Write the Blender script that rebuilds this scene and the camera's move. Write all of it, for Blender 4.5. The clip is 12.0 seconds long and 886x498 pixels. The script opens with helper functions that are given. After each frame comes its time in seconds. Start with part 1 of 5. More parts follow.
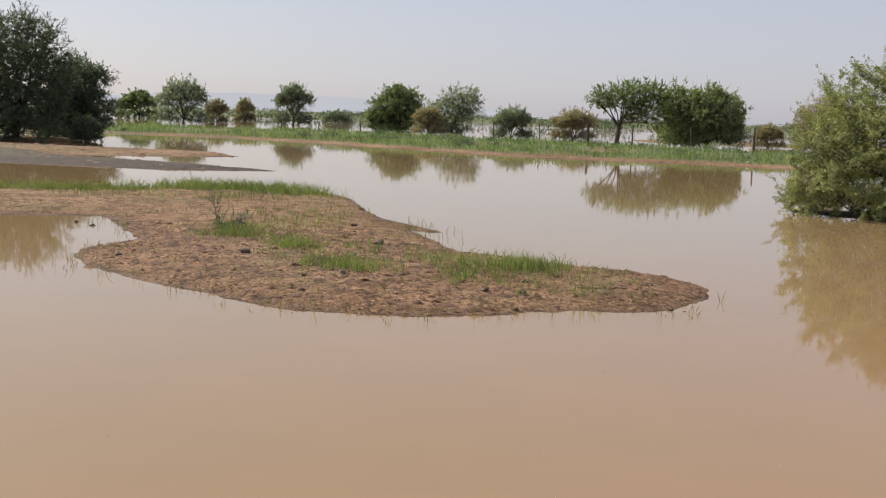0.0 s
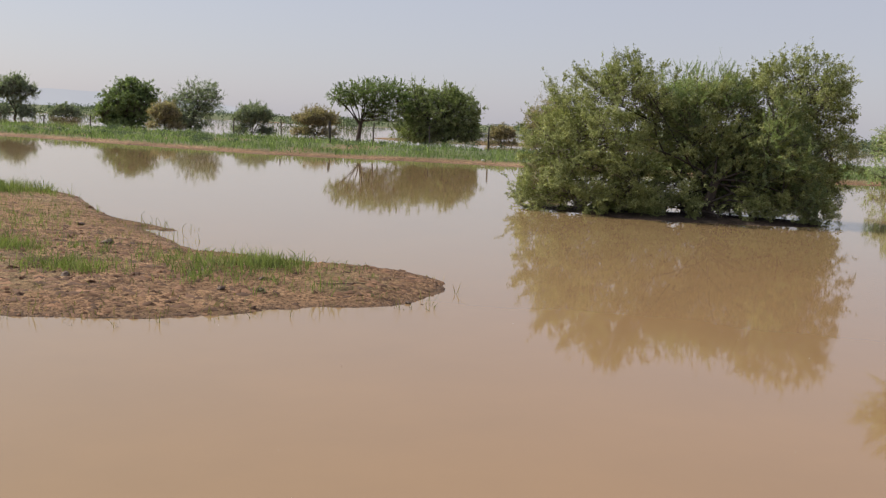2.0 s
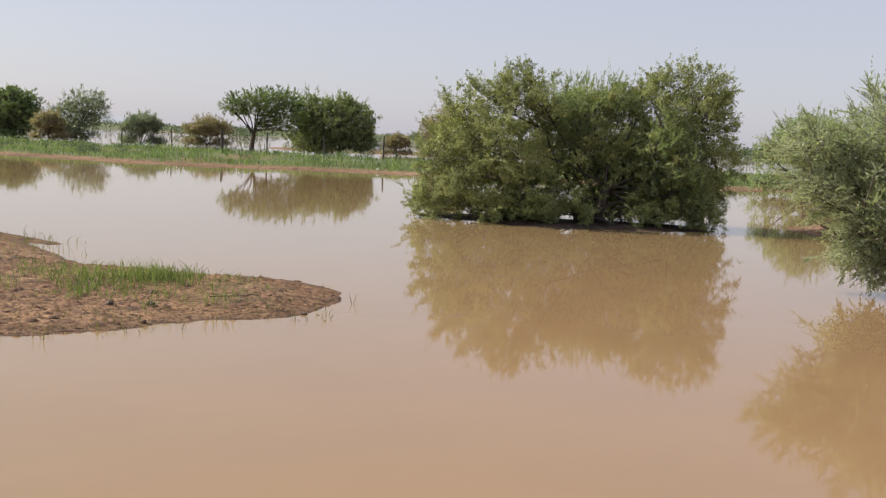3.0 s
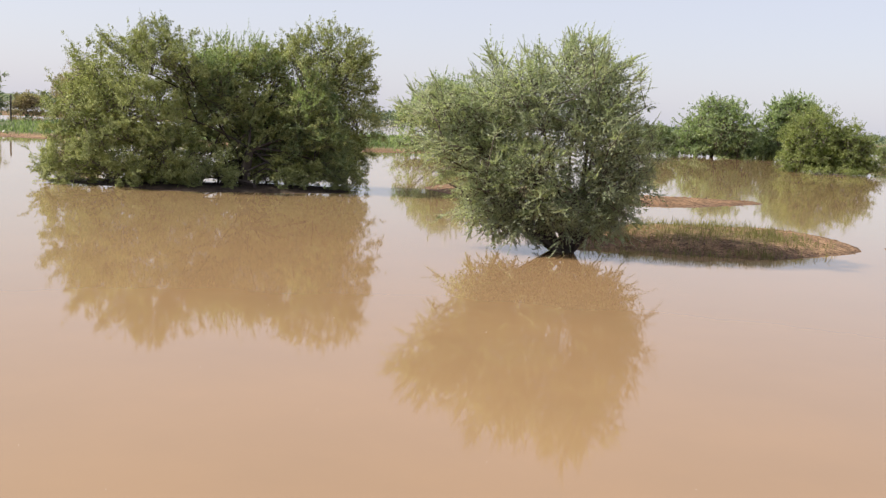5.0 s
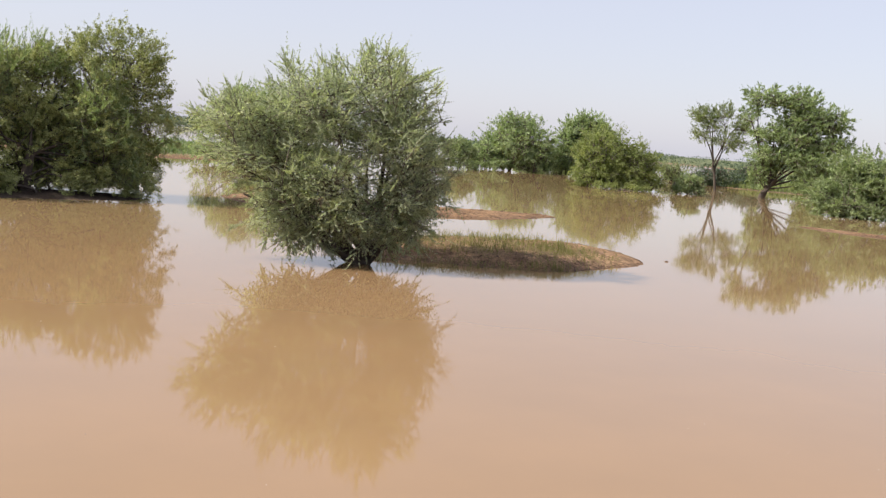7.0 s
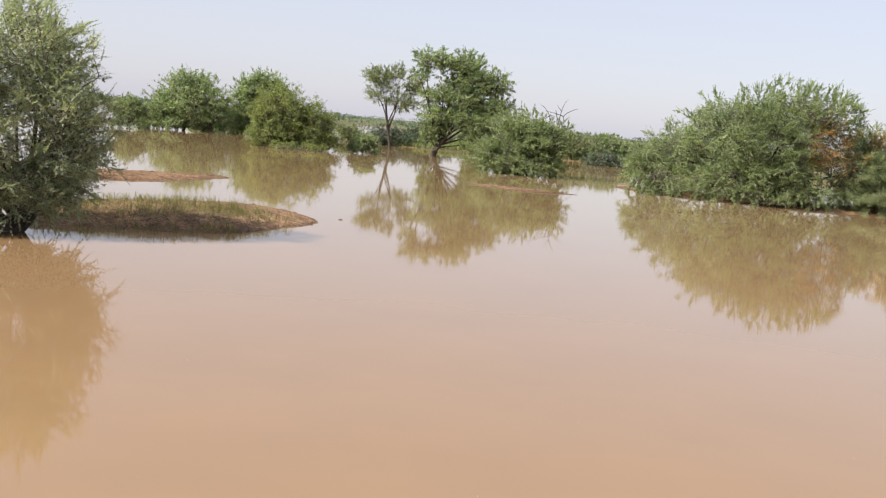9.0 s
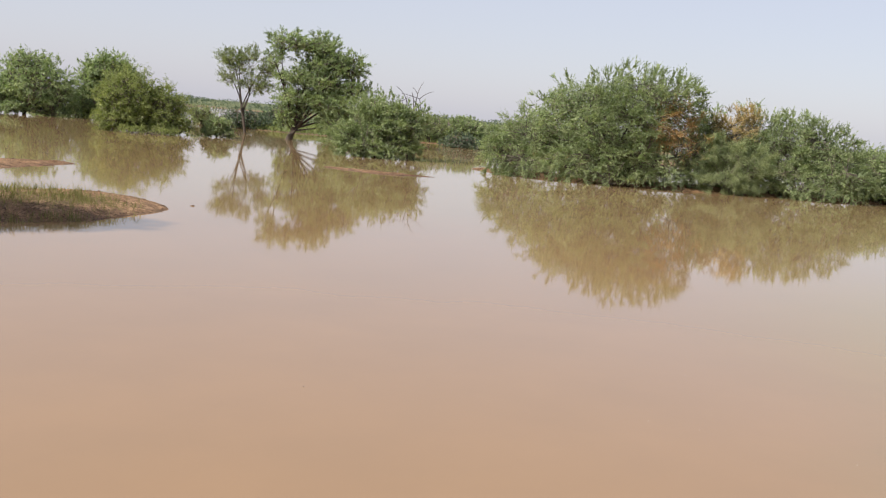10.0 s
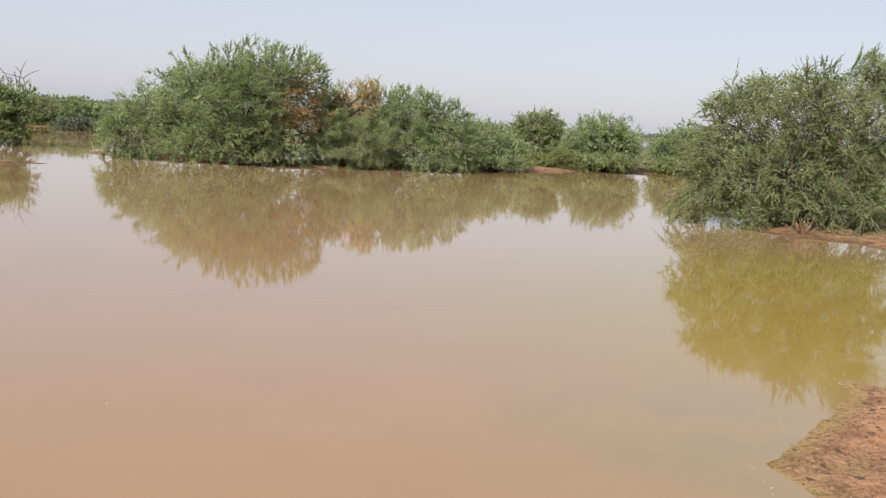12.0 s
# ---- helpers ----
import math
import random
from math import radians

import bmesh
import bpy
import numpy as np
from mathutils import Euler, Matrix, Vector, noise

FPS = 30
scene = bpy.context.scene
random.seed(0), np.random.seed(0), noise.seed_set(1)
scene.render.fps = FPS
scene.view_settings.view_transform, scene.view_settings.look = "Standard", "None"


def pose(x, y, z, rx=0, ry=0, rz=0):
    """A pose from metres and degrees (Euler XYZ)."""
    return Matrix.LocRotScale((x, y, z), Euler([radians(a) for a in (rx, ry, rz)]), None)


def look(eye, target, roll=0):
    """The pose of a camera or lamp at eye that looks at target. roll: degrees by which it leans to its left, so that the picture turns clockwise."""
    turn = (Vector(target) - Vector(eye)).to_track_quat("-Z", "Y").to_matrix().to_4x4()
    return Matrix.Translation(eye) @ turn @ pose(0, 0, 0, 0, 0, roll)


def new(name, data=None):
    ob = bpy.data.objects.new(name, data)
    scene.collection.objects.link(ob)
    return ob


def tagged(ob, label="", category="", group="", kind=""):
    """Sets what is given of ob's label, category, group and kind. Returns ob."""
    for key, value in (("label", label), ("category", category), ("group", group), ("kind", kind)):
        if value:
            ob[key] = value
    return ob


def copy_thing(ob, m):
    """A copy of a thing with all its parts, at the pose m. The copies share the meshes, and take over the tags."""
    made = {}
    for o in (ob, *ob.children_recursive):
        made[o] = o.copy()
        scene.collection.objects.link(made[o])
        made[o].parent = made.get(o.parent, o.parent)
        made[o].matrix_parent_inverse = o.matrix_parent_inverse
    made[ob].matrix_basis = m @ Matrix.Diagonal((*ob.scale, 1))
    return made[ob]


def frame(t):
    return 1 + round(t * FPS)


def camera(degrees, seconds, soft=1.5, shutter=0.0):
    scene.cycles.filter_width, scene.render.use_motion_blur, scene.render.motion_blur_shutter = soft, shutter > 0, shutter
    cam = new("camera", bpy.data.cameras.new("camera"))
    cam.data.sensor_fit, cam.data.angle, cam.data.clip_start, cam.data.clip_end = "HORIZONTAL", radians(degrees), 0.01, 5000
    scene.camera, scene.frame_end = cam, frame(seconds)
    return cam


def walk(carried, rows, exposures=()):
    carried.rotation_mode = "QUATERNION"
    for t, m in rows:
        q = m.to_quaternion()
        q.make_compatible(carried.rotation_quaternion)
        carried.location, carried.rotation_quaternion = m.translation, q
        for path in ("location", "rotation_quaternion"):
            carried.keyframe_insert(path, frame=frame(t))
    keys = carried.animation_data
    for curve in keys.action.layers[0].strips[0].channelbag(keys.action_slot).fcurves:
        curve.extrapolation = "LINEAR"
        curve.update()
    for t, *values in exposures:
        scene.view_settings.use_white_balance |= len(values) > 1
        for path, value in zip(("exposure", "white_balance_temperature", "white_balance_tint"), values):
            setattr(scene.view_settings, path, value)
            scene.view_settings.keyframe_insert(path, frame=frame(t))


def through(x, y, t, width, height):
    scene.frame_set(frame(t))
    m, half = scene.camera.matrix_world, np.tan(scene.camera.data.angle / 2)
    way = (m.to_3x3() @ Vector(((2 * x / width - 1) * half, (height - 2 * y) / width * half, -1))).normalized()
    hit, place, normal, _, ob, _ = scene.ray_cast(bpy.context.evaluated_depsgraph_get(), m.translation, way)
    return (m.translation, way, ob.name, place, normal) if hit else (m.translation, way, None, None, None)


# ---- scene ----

# ---------------------------------------------------------------- camera
cam = camera(47.06, 12.0, soft=1.25)
# seconds, eye x, y, z, heading, tilt, clockwise lean of the picture
ROWS = [
    (0.0, 0.000, -0.000, 1.700, -0.00, -7.46, 1.79),
    (0.5, 0.019, 0.020, 1.700, -3.40, -6.83, 1.90),
    (1.0, 0.037, 0.028, 1.691, -7.17, -6.78, 2.24),
    (1.5, 0.052, 0.040, 1.687, -11.41, -6.76, 2.39),
    (2.0, 0.068, 0.059, 1.681, -14.41, -7.05, 2.63),
    (2.5, 0.087, 0.074, 1.677, -17.25, -6.54, 2.63),
    (2.7, 0.082, 0.084, 1.677, -18.37, -6.29, 2.52),
    (4.3, 0.106, 0.023, 1.670, -31.74, -8.03, 2.52),
    (4.5, 0.143, 0.015, 1.671, -34.10, -7.83, 2.30),
    (5.0, 0.254, 0.049, 1.677, -39.69, -7.48, 2.91),
    (5.5, 0.298, 0.059, 1.677, -41.81, -6.89, 3.64),
    (6.0, 0.299, 0.055, 1.672, -43.30, -6.32, 3.79),
    (6.5, 0.317, 0.046, 1.677, -46.92, -6.11, 4.08),
    (6.7, 0.371, 0.066, 1.685, -48.55, -6.11, 4.31),
    (8.3, 0.448, -0.034, 1.703, -60.97, -7.16, 5.13),
    (8.5, 0.444, -0.052, 1.675, -63.41, -7.15, 5.28),
    (9.0, 0.494, -0.017, 1.695, -68.68, -7.00, 4.83),
    (9.5, 0.520, -0.026, 1.692, -73.08, -6.98, 5.16),
    (10.0, 0.586, -0.031, 1.700, -76.64, -7.31, 4.66),
    (10.5, 0.657, -0.040, 1.702, -80.80, -6.77, 4.32),
    (11.0, 0.680, -0.034, 1.710, -87.05, -7.06, 4.55),
    (11.5, 0.742, -0.035, 1.715, -93.33, -6.84, 4.60),
    (12.0, 0.766, -0.041, 1.728, -97.25, -7.12, 3.46),
]


def eye_pose(x, y, z, yaw, pitch, roll):
    yaw, pitch = radians(yaw), radians(pitch)
    way = Vector((-math.sin(yaw) * math.cos(pitch), math.cos(yaw) * math.cos(pitch), math.sin(pitch)))
    return look((x, y, z), Vector((x, y, z)) + way, roll)


walk(cam, [(r[0], eye_pose(*r[1:])) for r in ROWS], exposures=[(0.0, 0.30), (1.0, 0.29), (1.5, 0.22), (2.0, 0.25), (2.5, 0.33), (4.5, 0.70), (5.5, 0.74), (6.5, 0.74), (8.5, 0.74), (9.0, 0.72), (9.5, 0.56), (12.0, 0.53)])

# ---------------------------------------------------------------- sky and sun
SUN_WAY = Vector((-0.82, 0.57, 0.77)).normalized()      # towards the sun
world = bpy.data.worlds.new("sky")
scene.world = world
world.use_nodes = True
wn = world.node_tree.nodes
sky = wn.new("ShaderNodeTexSky")
sky.sky_type, sky.sun_disc = "NISHITA", False
sky.sun_elevation = math.asin(SUN_WAY.z)
sky.sun_rotation = math.atan2(SUN_WAY.x, SUN_WAY.y)
sky.air_density, sky.dust_density, sky.ozone_density, sky.altitude = 1.0, 1.2, 1.5, 0
haze = wn.new("ShaderNodeMix")                           # thin even haze over the whole sky
haze.data_type = "RGBA"
haze.inputs[0].default_value = 0.71
haze.inputs[7].default_value = (4.50, 4.43, 5.17, 1)
world.node_tree.links.new(sky.outputs[0], haze.inputs[6])
world.node_tree.links.new(haze.outputs[2], wn["Background"].inputs[0])
wn["Background"].inputs[1].default_value = 0.102
sun = new("sun", bpy.data.lights.new("sun", "SUN"))
sun.data.energy, sun.data.angle, sun.data.color = 5.0, radians(1.0), (1.0, 0.93, 0.82)
sun.matrix_world = look((0, 0, 50), Vector((0, 0, 50)) - SUN_WAY)

# ---------------------------------------------------------------- materials


def material(name):
    m = bpy.data.materials.new(name)
    m.use_nodes = True
    return m, m.node_tree.nodes, m.node_tree.links, m.node_tree.nodes["Principled BSDF"]


def noise_node(nodes, links, scale, detail=4.0, coords="Object", rough=0.55):
    tc = nodes.new("ShaderNodeTexCoord")
    n = nodes.new("ShaderNodeTexNoise")
    n.inputs["Scale"].default_value, n.inputs["Detail"].default_value, n.inputs["Roughness"].default_value = scale, detail, rough
    links.new(tc.outputs[coords], n.inputs["Vector"])
    return n.outputs["Fac"]


def ramp(nodes, links, fac, *stops):
    r = nodes.new("ShaderNodeValToRGB")
    els = r.color_ramp.elements
    while len(els) < len(stops):
        els.new(0.5)
    for e, (p, c) in zip(els, stops):
        e.position, e.color = p, (*c, 1)
    links.new(fac, r.inputs["Fac"])
    return r.outputs["Color"]


def mix(nodes, links, fac, a, b, kind="MIX"):
    m = nodes.new("ShaderNodeMix")
    m.data_type, m.blend_type = "RGBA", kind
    for socket, v in ((0, fac), (6, a), (7, b)):
        if hasattr(v, "is_linked"):
            links.new(v, m.inputs[socket])
        else:
            m.inputs[socket].default_value = v if socket == 0 else (*v, 1)
    return m.outputs[2]


def bump(nodes, links, bsdf, height, strength, distance):
    b = nodes.new("ShaderNodeBump")
    b.inputs["Strength"].default_value, b.inputs["Distance"].default_value = strength, distance
    links.new(height, b.inputs["Height"])
    links.new(b.outputs[0], bsdf.inputs["Normal"])


def leaf_material(name, dark, mid, light, through=0.38, patch=1.3):
    """Small leaves: each leaf has its own shade, and clumps differ."""
    m, n, l, p = material(name)
    isl = n.new("ShaderNodeNewGeometry").outputs["Random Per Island"]
    own = ramp(n, l, isl, (0.0, [0.7 * p + 0.3 * q for p, q in zip(dark, mid)]), (0.5, mid), (1.0, light))
    clump = ramp(n, l, noise_node(n, l, patch, 2.0), (0.3, (0.72, 0.74, 0.70)), (0.7, (1.22, 1.18, 1.05)))
    spray = ramp(n, l, noise_node(n, l, 9.0, 2.0), (0.3, (0.80, 0.83, 0.82)), (0.7, (1.18, 1.15, 1.12)))
    col = mix(n, l, 1.0, mix(n, l, 1.0, own, clump, "MULTIPLY"), spray, "MULTIPLY")
    l.new(col, p.inputs["Base Color"])
    p.inputs["Roughness"].default_value = 0.55
    p.inputs["Specular IOR Level"].default_value = 0.12
    t = n.new("ShaderNodeBsdfTranslucent")
    l.new(mix(n, l, 1.0, col, (1.1, 1.25, 0.6), "MULTIPLY"), t.inputs["Color"])
    s = n.new("ShaderNodeMixShader")
    s.inputs[0].default_value = through
    l.new(p.outputs[0], s.inputs[1])
    l.new(t.outputs[0], s.inputs[2])
    l.new(s.outputs[0], n["Material Output"].inputs["Surface"])
    return m


def bark_material(name, dark, light):
    m, n, l, p = material(name)
    f = noise_node(n, l, 14.0, 6.0)
    l.new(ramp(n, l, f, (0.3, dark), (0.7, light)), p.inputs["Base Color"])
    p.inputs["Roughness"].default_value = 0.9
    bump(n, l, p, f, 0.6, 0.02)
    return m


def water_material():
    m, n, l, p = material("muddy_water")
    big = noise_node(n, l, 0.05, 3.0)
    fine = noise_node(n, l, 0.9, 4.0)
    a = ramp(n, l, big, (0.3, (0.263, 0.165, 0.085)), (0.7, (0.286, 0.181, 0.095)))
    b = ramp(n, l, fine, (0.3, (0.96, 0.96, 0.96)), (0.7, (1.03, 1.02, 1.0)))
    col = mix(n, l, 1.0, a, b, "MULTIPLY")
    # redder silt in the middle of the flood, olive further out
    tr = n.new("ShaderNodeTexCoord")
    lr = n.new("ShaderNodeVectorMath")
    lr.operation = "DISTANCE"
    lr.inputs[1].default_value = (8.5, 4.0, 0)
    l.new(tr.outputs["Object"], lr.inputs[0])
    mo = n.new("ShaderNodeMapRange")
    mo.interpolation_type = "SMOOTHSTEP"
    mo.inputs["From Min"].default_value, mo.inputs["From Max"].default_value = 5.0, 12.0
    l.new(lr.outputs["Value"], mo.inputs["Value"])
    col = mix(n, l, mo.outputs[0], col, mix(n, l, 1.0, col, (1.0, 1.08, 1.06), "MULTIPLY"))
    # algae-green shallows along the near right shore, with the shore bush's olive reflection put into the colour
    tg = n.new("ShaderNodeTexCoord")
    ln = n.new("ShaderNodeVectorMath")
    ln.operation = "DISTANCE"
    ln.inputs[1].default_value = (10.8, -6.6, 0)
    l.new(tg.outputs["Object"], ln.inputs[0])
    mr = n.new("ShaderNodeMapRange")
    mr.interpolation_type = "SMOOTHSTEP"
    mr.inputs["From Min"].default_value, mr.inputs["From Max"].default_value = 2.5, 7.2
    mr.inputs["To Min"].default_value, mr.inputs["To Max"].default_value = 0.85, 0.0
    l.new(ln.outputs["Value"], mr.inputs["Value"])
    col = mix(n, l, mr.outputs[0], col, (0.250, 0.182, 0.036))
    # dull grey-green mud showing through the thin water off the near shore
    ts = n.new("ShaderNodeTexCoord")
    ls = n.new("ShaderNodeVectorMath")
    ls.operation = "DISTANCE"
    ls.inputs[1].default_value = (6.1, -2.5, 0)
    l.new(ts.outputs["Object"], ls.inputs[0])
    ms = n.new("ShaderNodeMapRange")
    ms.interpolation_type = "SMOOTHSTEP"
    ms.inputs["From Min"].default_value, ms.inputs["From Max"].default_value = 0.2, 2.2
    ms.inputs["To Min"].default_value, ms.inputs["To Max"].default_value = 0.75, 0.0
    l.new(ls.outputs["Value"], ms.inputs["Value"])
    shoal = mix(n, l, ms.outputs[0], (0, 0, 0), ramp(n, l, noise_node(n, l, 1.6, 4.0), (0.35, (0.4, 0.4, 0.4)), (0.65, (1, 1, 1))))
    col = mix(n, l, shoal, col, (0.205, 0.162, 0.075))
    l.new(col, p.inputs["Base Color"])
    p.inputs["Roughness"].default_value = 0.035
    p.inputs["IOR"].default_value = 1.333
    tc = n.new("ShaderNodeTexCoord")
    mp = n.new("ShaderNodeMapping")
    mp.inputs["Scale"].default_value = (1.0, 1.0, 1.0)
    l.new(tc.outputs["Object"], mp.inputs[0])
    w = n.new("ShaderNodeTexNoise")
    w.inputs["Scale"].default_value, w.inputs["Detail"].default_value = 2.2, 3.0
    l.new(mp.outputs[0], w.inputs["Vector"])
    bump(n, l, p, w.outputs["Fac"], 0.035, 0.01)
    return m


def ground_material():
    """Red-brown silt, darker in patches and wet at the waterline, with a thin green cover where the vertex mark says
    that grass grows.
    """
    m, n, l, p = material("silt_ground")
    big = noise_node(n, l, 0.35, 5.0)
    mid = noise_node(n, l, 3.5, 6.0, rough=0.65)
    fine = noise_node(n, l, 26.0, 5.0, rough=0.7)
    soil = ramp(n, l, big, (0.30, (0.200, 0.119, 0.066)), (0.5, (0.286, 0.178, 0.103)), (0.72, (0.36, 0.239, 0.147)))
    soil = mix(n, l, 1.0, soil, ramp(n, l, mid, (0.36, (0.50, 0.47, 0.45)), (0.5, (1.0, 0.99, 0.97)), (0.64, (1.28, 1.25, 1.2))), "MULTIPLY")
    soil = mix(n, l, 1.0, soil, ramp(n, l, fine, (0.38, (0.34, 0.32, 0.31)), (0.48, (0.94, 0.94, 0.94)), (0.60, (1.28, 1.28, 1.26))), "MULTIPLY")
    crust = noise_node(n, l, 7.5, 8.0, rough=0.75)
    soil = mix(n, l, 1.0, soil, ramp(n, l, crust, (0.53, (1.0, 1.0, 1.0)), (0.60, (0.52, 0.47, 0.44))), "MULTIPLY")
    cr = n.new("ShaderNodeTexVoronoi")
    cr.feature = "DISTANCE_TO_EDGE"
    cr.inputs["Scale"].default_value = 5.5
    tv = n.new("ShaderNodeTexCoord")
    l.new(tv.outputs["Object"], cr.inputs["Vector"])
    crack = ramp(n, l, cr.outputs["Distance"], (0.0, (0.62, 0.60, 0.58)), (0.035, (1, 1, 1)))
    soil = mix(n, l, ramp(n, l, mid, (0.45, (0, 0, 0)), (0.6, (1, 1, 1))), soil, mix(n, l, 1.0, soil, crack, "MULTIPLY"))
    att = n.new("ShaderNodeAttribute")
    att.attribute_name = "wet"
    wet = mix(n, l, 1.0, soil, (0.62, 0.60, 0.60), "MULTIPLY")
    soil = mix(n, l, att.outputs["Fac"], soil, wet)
    # values above 1, on the left spit and bush mound: darker and bluer still
    darkest = n.new("ShaderNodeMapRange")
    darkest.inputs["From Min"].default_value, darkest.inputs["From Max"].default_value = 1.0, 1.5
    l.new(att.outputs["Fac"], darkest.inputs["Value"])
    soil = mix(n, l, darkest.outputs[0], soil, mix(n, l, 1.0, soil, (0.42, 0.52, 0.70), "MULTIPLY"))
    oc = n.new("ShaderNodeAttribute")
    oc.attribute_name = "ochre"
    red = ramp(n, l, mid, (0.38, (0.35, 0.17, 0.088)), (0.5, (0.44, 0.23, 0.122)), (0.62, (0.48, 0.265, 0.145)))
    red = mix(n, l, 0.25, red, mix(n, l, 1.0, soil, (1.5, 1.24, 1.1), "MULTIPLY"))
    soil = mix(n, l, oc.outputs["Fac"], soil, red)
    al = n.new("ShaderNodeAttribute")
    al.attribute_name = "algae"
    soil = mix(n, l, al.outputs["Fac"], soil, ramp(n, l, fine, (0.35, (0.24, 0.18, 0.06)), (0.6, (0.40, 0.31, 0.105))))
    gr = n.new("ShaderNodeAttribute")
    gr.attribute_name = "cover"
    green = ramp(n, l, mid, (0.3, (0.085, 0.10, 0.045)), (0.7, (0.15, 0.17, 0.085)))
    clamp = n.new("ShaderNodeClamp")
    l.new(gr.outputs["Fac"], clamp.inputs["Value"])
    l.new(mix(n, l, clamp.outputs[0], soil, green), p.inputs["Base Color"])
    p.inputs["Specular IOR Level"].default_value = 0.2
    rr = n.new("ShaderNodeMapRange")
    rr.inputs["To Min"].default_value, rr.inputs["To Max"].default_value = 0.95, 0.75
    l.new(att.outputs["Fac"], rr.inputs["Value"])
    l.new(rr.outputs[0], p.inputs["Roughness"])
    add = n.new("ShaderNodeMath")
    add.operation = "ADD"
    l.new(mid, add.inputs[0])
    l.new(fine, add.inputs[1])
    bump(n, l, p, add.outputs[0], 1.0, 0.045)
    return m


def plain_material(name, dark, light, scale=8.0, rough=0.9):
    m, n, l, p = material(name)
    f = noise_node(n, l, scale, 5.0)
    l.new(ramp(n, l, f, (0.3, dark), (0.7, light)), p.inputs["Base Color"])
    p.inputs["Roughness"].default_value = rough
    bump(n, l, p, f, 0.5, 0.01)
    return m


LEAF_OLIVE = leaf_material("olive_leaves", (0.158, 0.182, 0.074), (0.283, 0.309, 0.137), (0.403, 0.427, 0.216), 0.2)
LEAF_GREEN = leaf_material("green_leaves", (0.154, 0.206, 0.119), (0.262, 0.315, 0.193), (0.374, 0.420, 0.276), 0.44)
LEAF_GREY = leaf_material("grey_green_leaves", (0.130, 0.161, 0.093), (0.227, 0.264, 0.156), (0.333, 0.369, 0.227), 0.42)
# the bluish slate tone takes in the haze over the far trees
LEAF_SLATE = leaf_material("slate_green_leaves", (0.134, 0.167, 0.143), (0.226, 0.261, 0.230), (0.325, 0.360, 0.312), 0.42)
LEAF_FRESH = leaf_material("fresh_leaves", (0.135, 0.162, 0.068), (0.23, 0.262, 0.12), (0.335, 0.365, 0.185), 0.48)
LEAF_LEAFY = leaf_material("leafy_green_leaves", (0.108, 0.154, 0.078), (0.184, 0.240, 0.127), (0.272, 0.329, 0.187), 0.4)
LEAF_MID = leaf_material("mid_green_leaves", (0.156, 0.207, 0.124), (0.268, 0.326, 0.207), (0.392, 0.451, 0.294), 0.48)
LEAF_DARK = leaf_material("dark_leaves", (0.057, 0.083, 0.063), (0.099, 0.132, 0.101), (0.149, 0.184, 0.145), 0.28)
LEAF_BROWN = leaf_material("dry_brown_leaves", (0.198, 0.171, 0.123), (0.318, 0.272, 0.202), (0.453, 0.388, 0.303))
LEAF_STRAW = leaf_material("straw", (0.225, 0.133, 0.056), (0.315, 0.203, 0.093), (0.413, 0.294, 0.155), 0.15)
LEAF_PALE = leaf_material("pale_straw", (0.30, 0.22, 0.11), (0.40, 0.31, 0.17), (0.52, 0.42, 0.25), 0.2)
LEAF_THORN = leaf_material("pale_thorn_leaves", (0.232, 0.258, 0.204), (0.368, 0.398, 0.322), (0.498, 0.523, 0.444), 0.48)
GRASS = leaf_material("grass_blades", (0.10, 0.13, 0.05), (0.175, 0.21, 0.09), (0.26, 0.29, 0.145), 0.38, 0.7)
GRASS_BANK = leaf_material("bank_grass_blades", (0.11, 0.155, 0.075), (0.175, 0.23, 0.12), (0.26, 0.31, 0.18), 0.4, 0.5)
GRASS_DRY = leaf_material("yellowing_grass", (0.12, 0.12, 0.045), (0.19, 0.18, 0.075), (0.27, 0.245, 0.13), 0.3, 0.9)
BARK = bark_material("dark_bark", (0.03, 0.024, 0.019), (0.085, 0.065, 0.052))
BARK_TWIG = bark_material("thin_twig_bark", (0.072, 0.060, 0.048), (0.176, 0.147, 0.117))
BARK_TAN = bark_material("tan_twigs", (0.16, 0.09, 0.05), (0.34, 0.21, 0.13))
WATER = water_material()
SILT = ground_material()


def crumb_material():
    m, n, l, p = material("mud_crumb")
    isl = n.new("ShaderNodeNewGeometry").outputs["Random Per Island"]
    l.new(ramp(n, l, isl, (0.0, (0.06, 0.030, 0.016)), (0.5, (0.12, 0.062, 0.033)), (1.0, (0.25, 0.134, 0.072))), p.inputs["Base Color"])
    p.inputs["Roughness"].default_value = 0.95
    return m


CRUMB = crumb_material()
CLOD_DARK = plain_material("dark_wet_mud", (0.07, 0.045, 0.032), (0.15, 0.095, 0.065), 20.0, 0.7)
STONE = plain_material("pale_stone", (0.42, 0.40, 0.36), (0.68, 0.66, 0.62), 9.0)
POST_WOOD = plain_material("weathered_post_wood", (0.03, 0.026, 0.022), (0.09, 0.075, 0.062), 12.0)
FLAKE = plain_material("pale_flakes", (0.45, 0.40, 0.33), (0.75, 0.72, 0.66), 30.0, 0.7)

# ---------------------------------------------------------------- ground


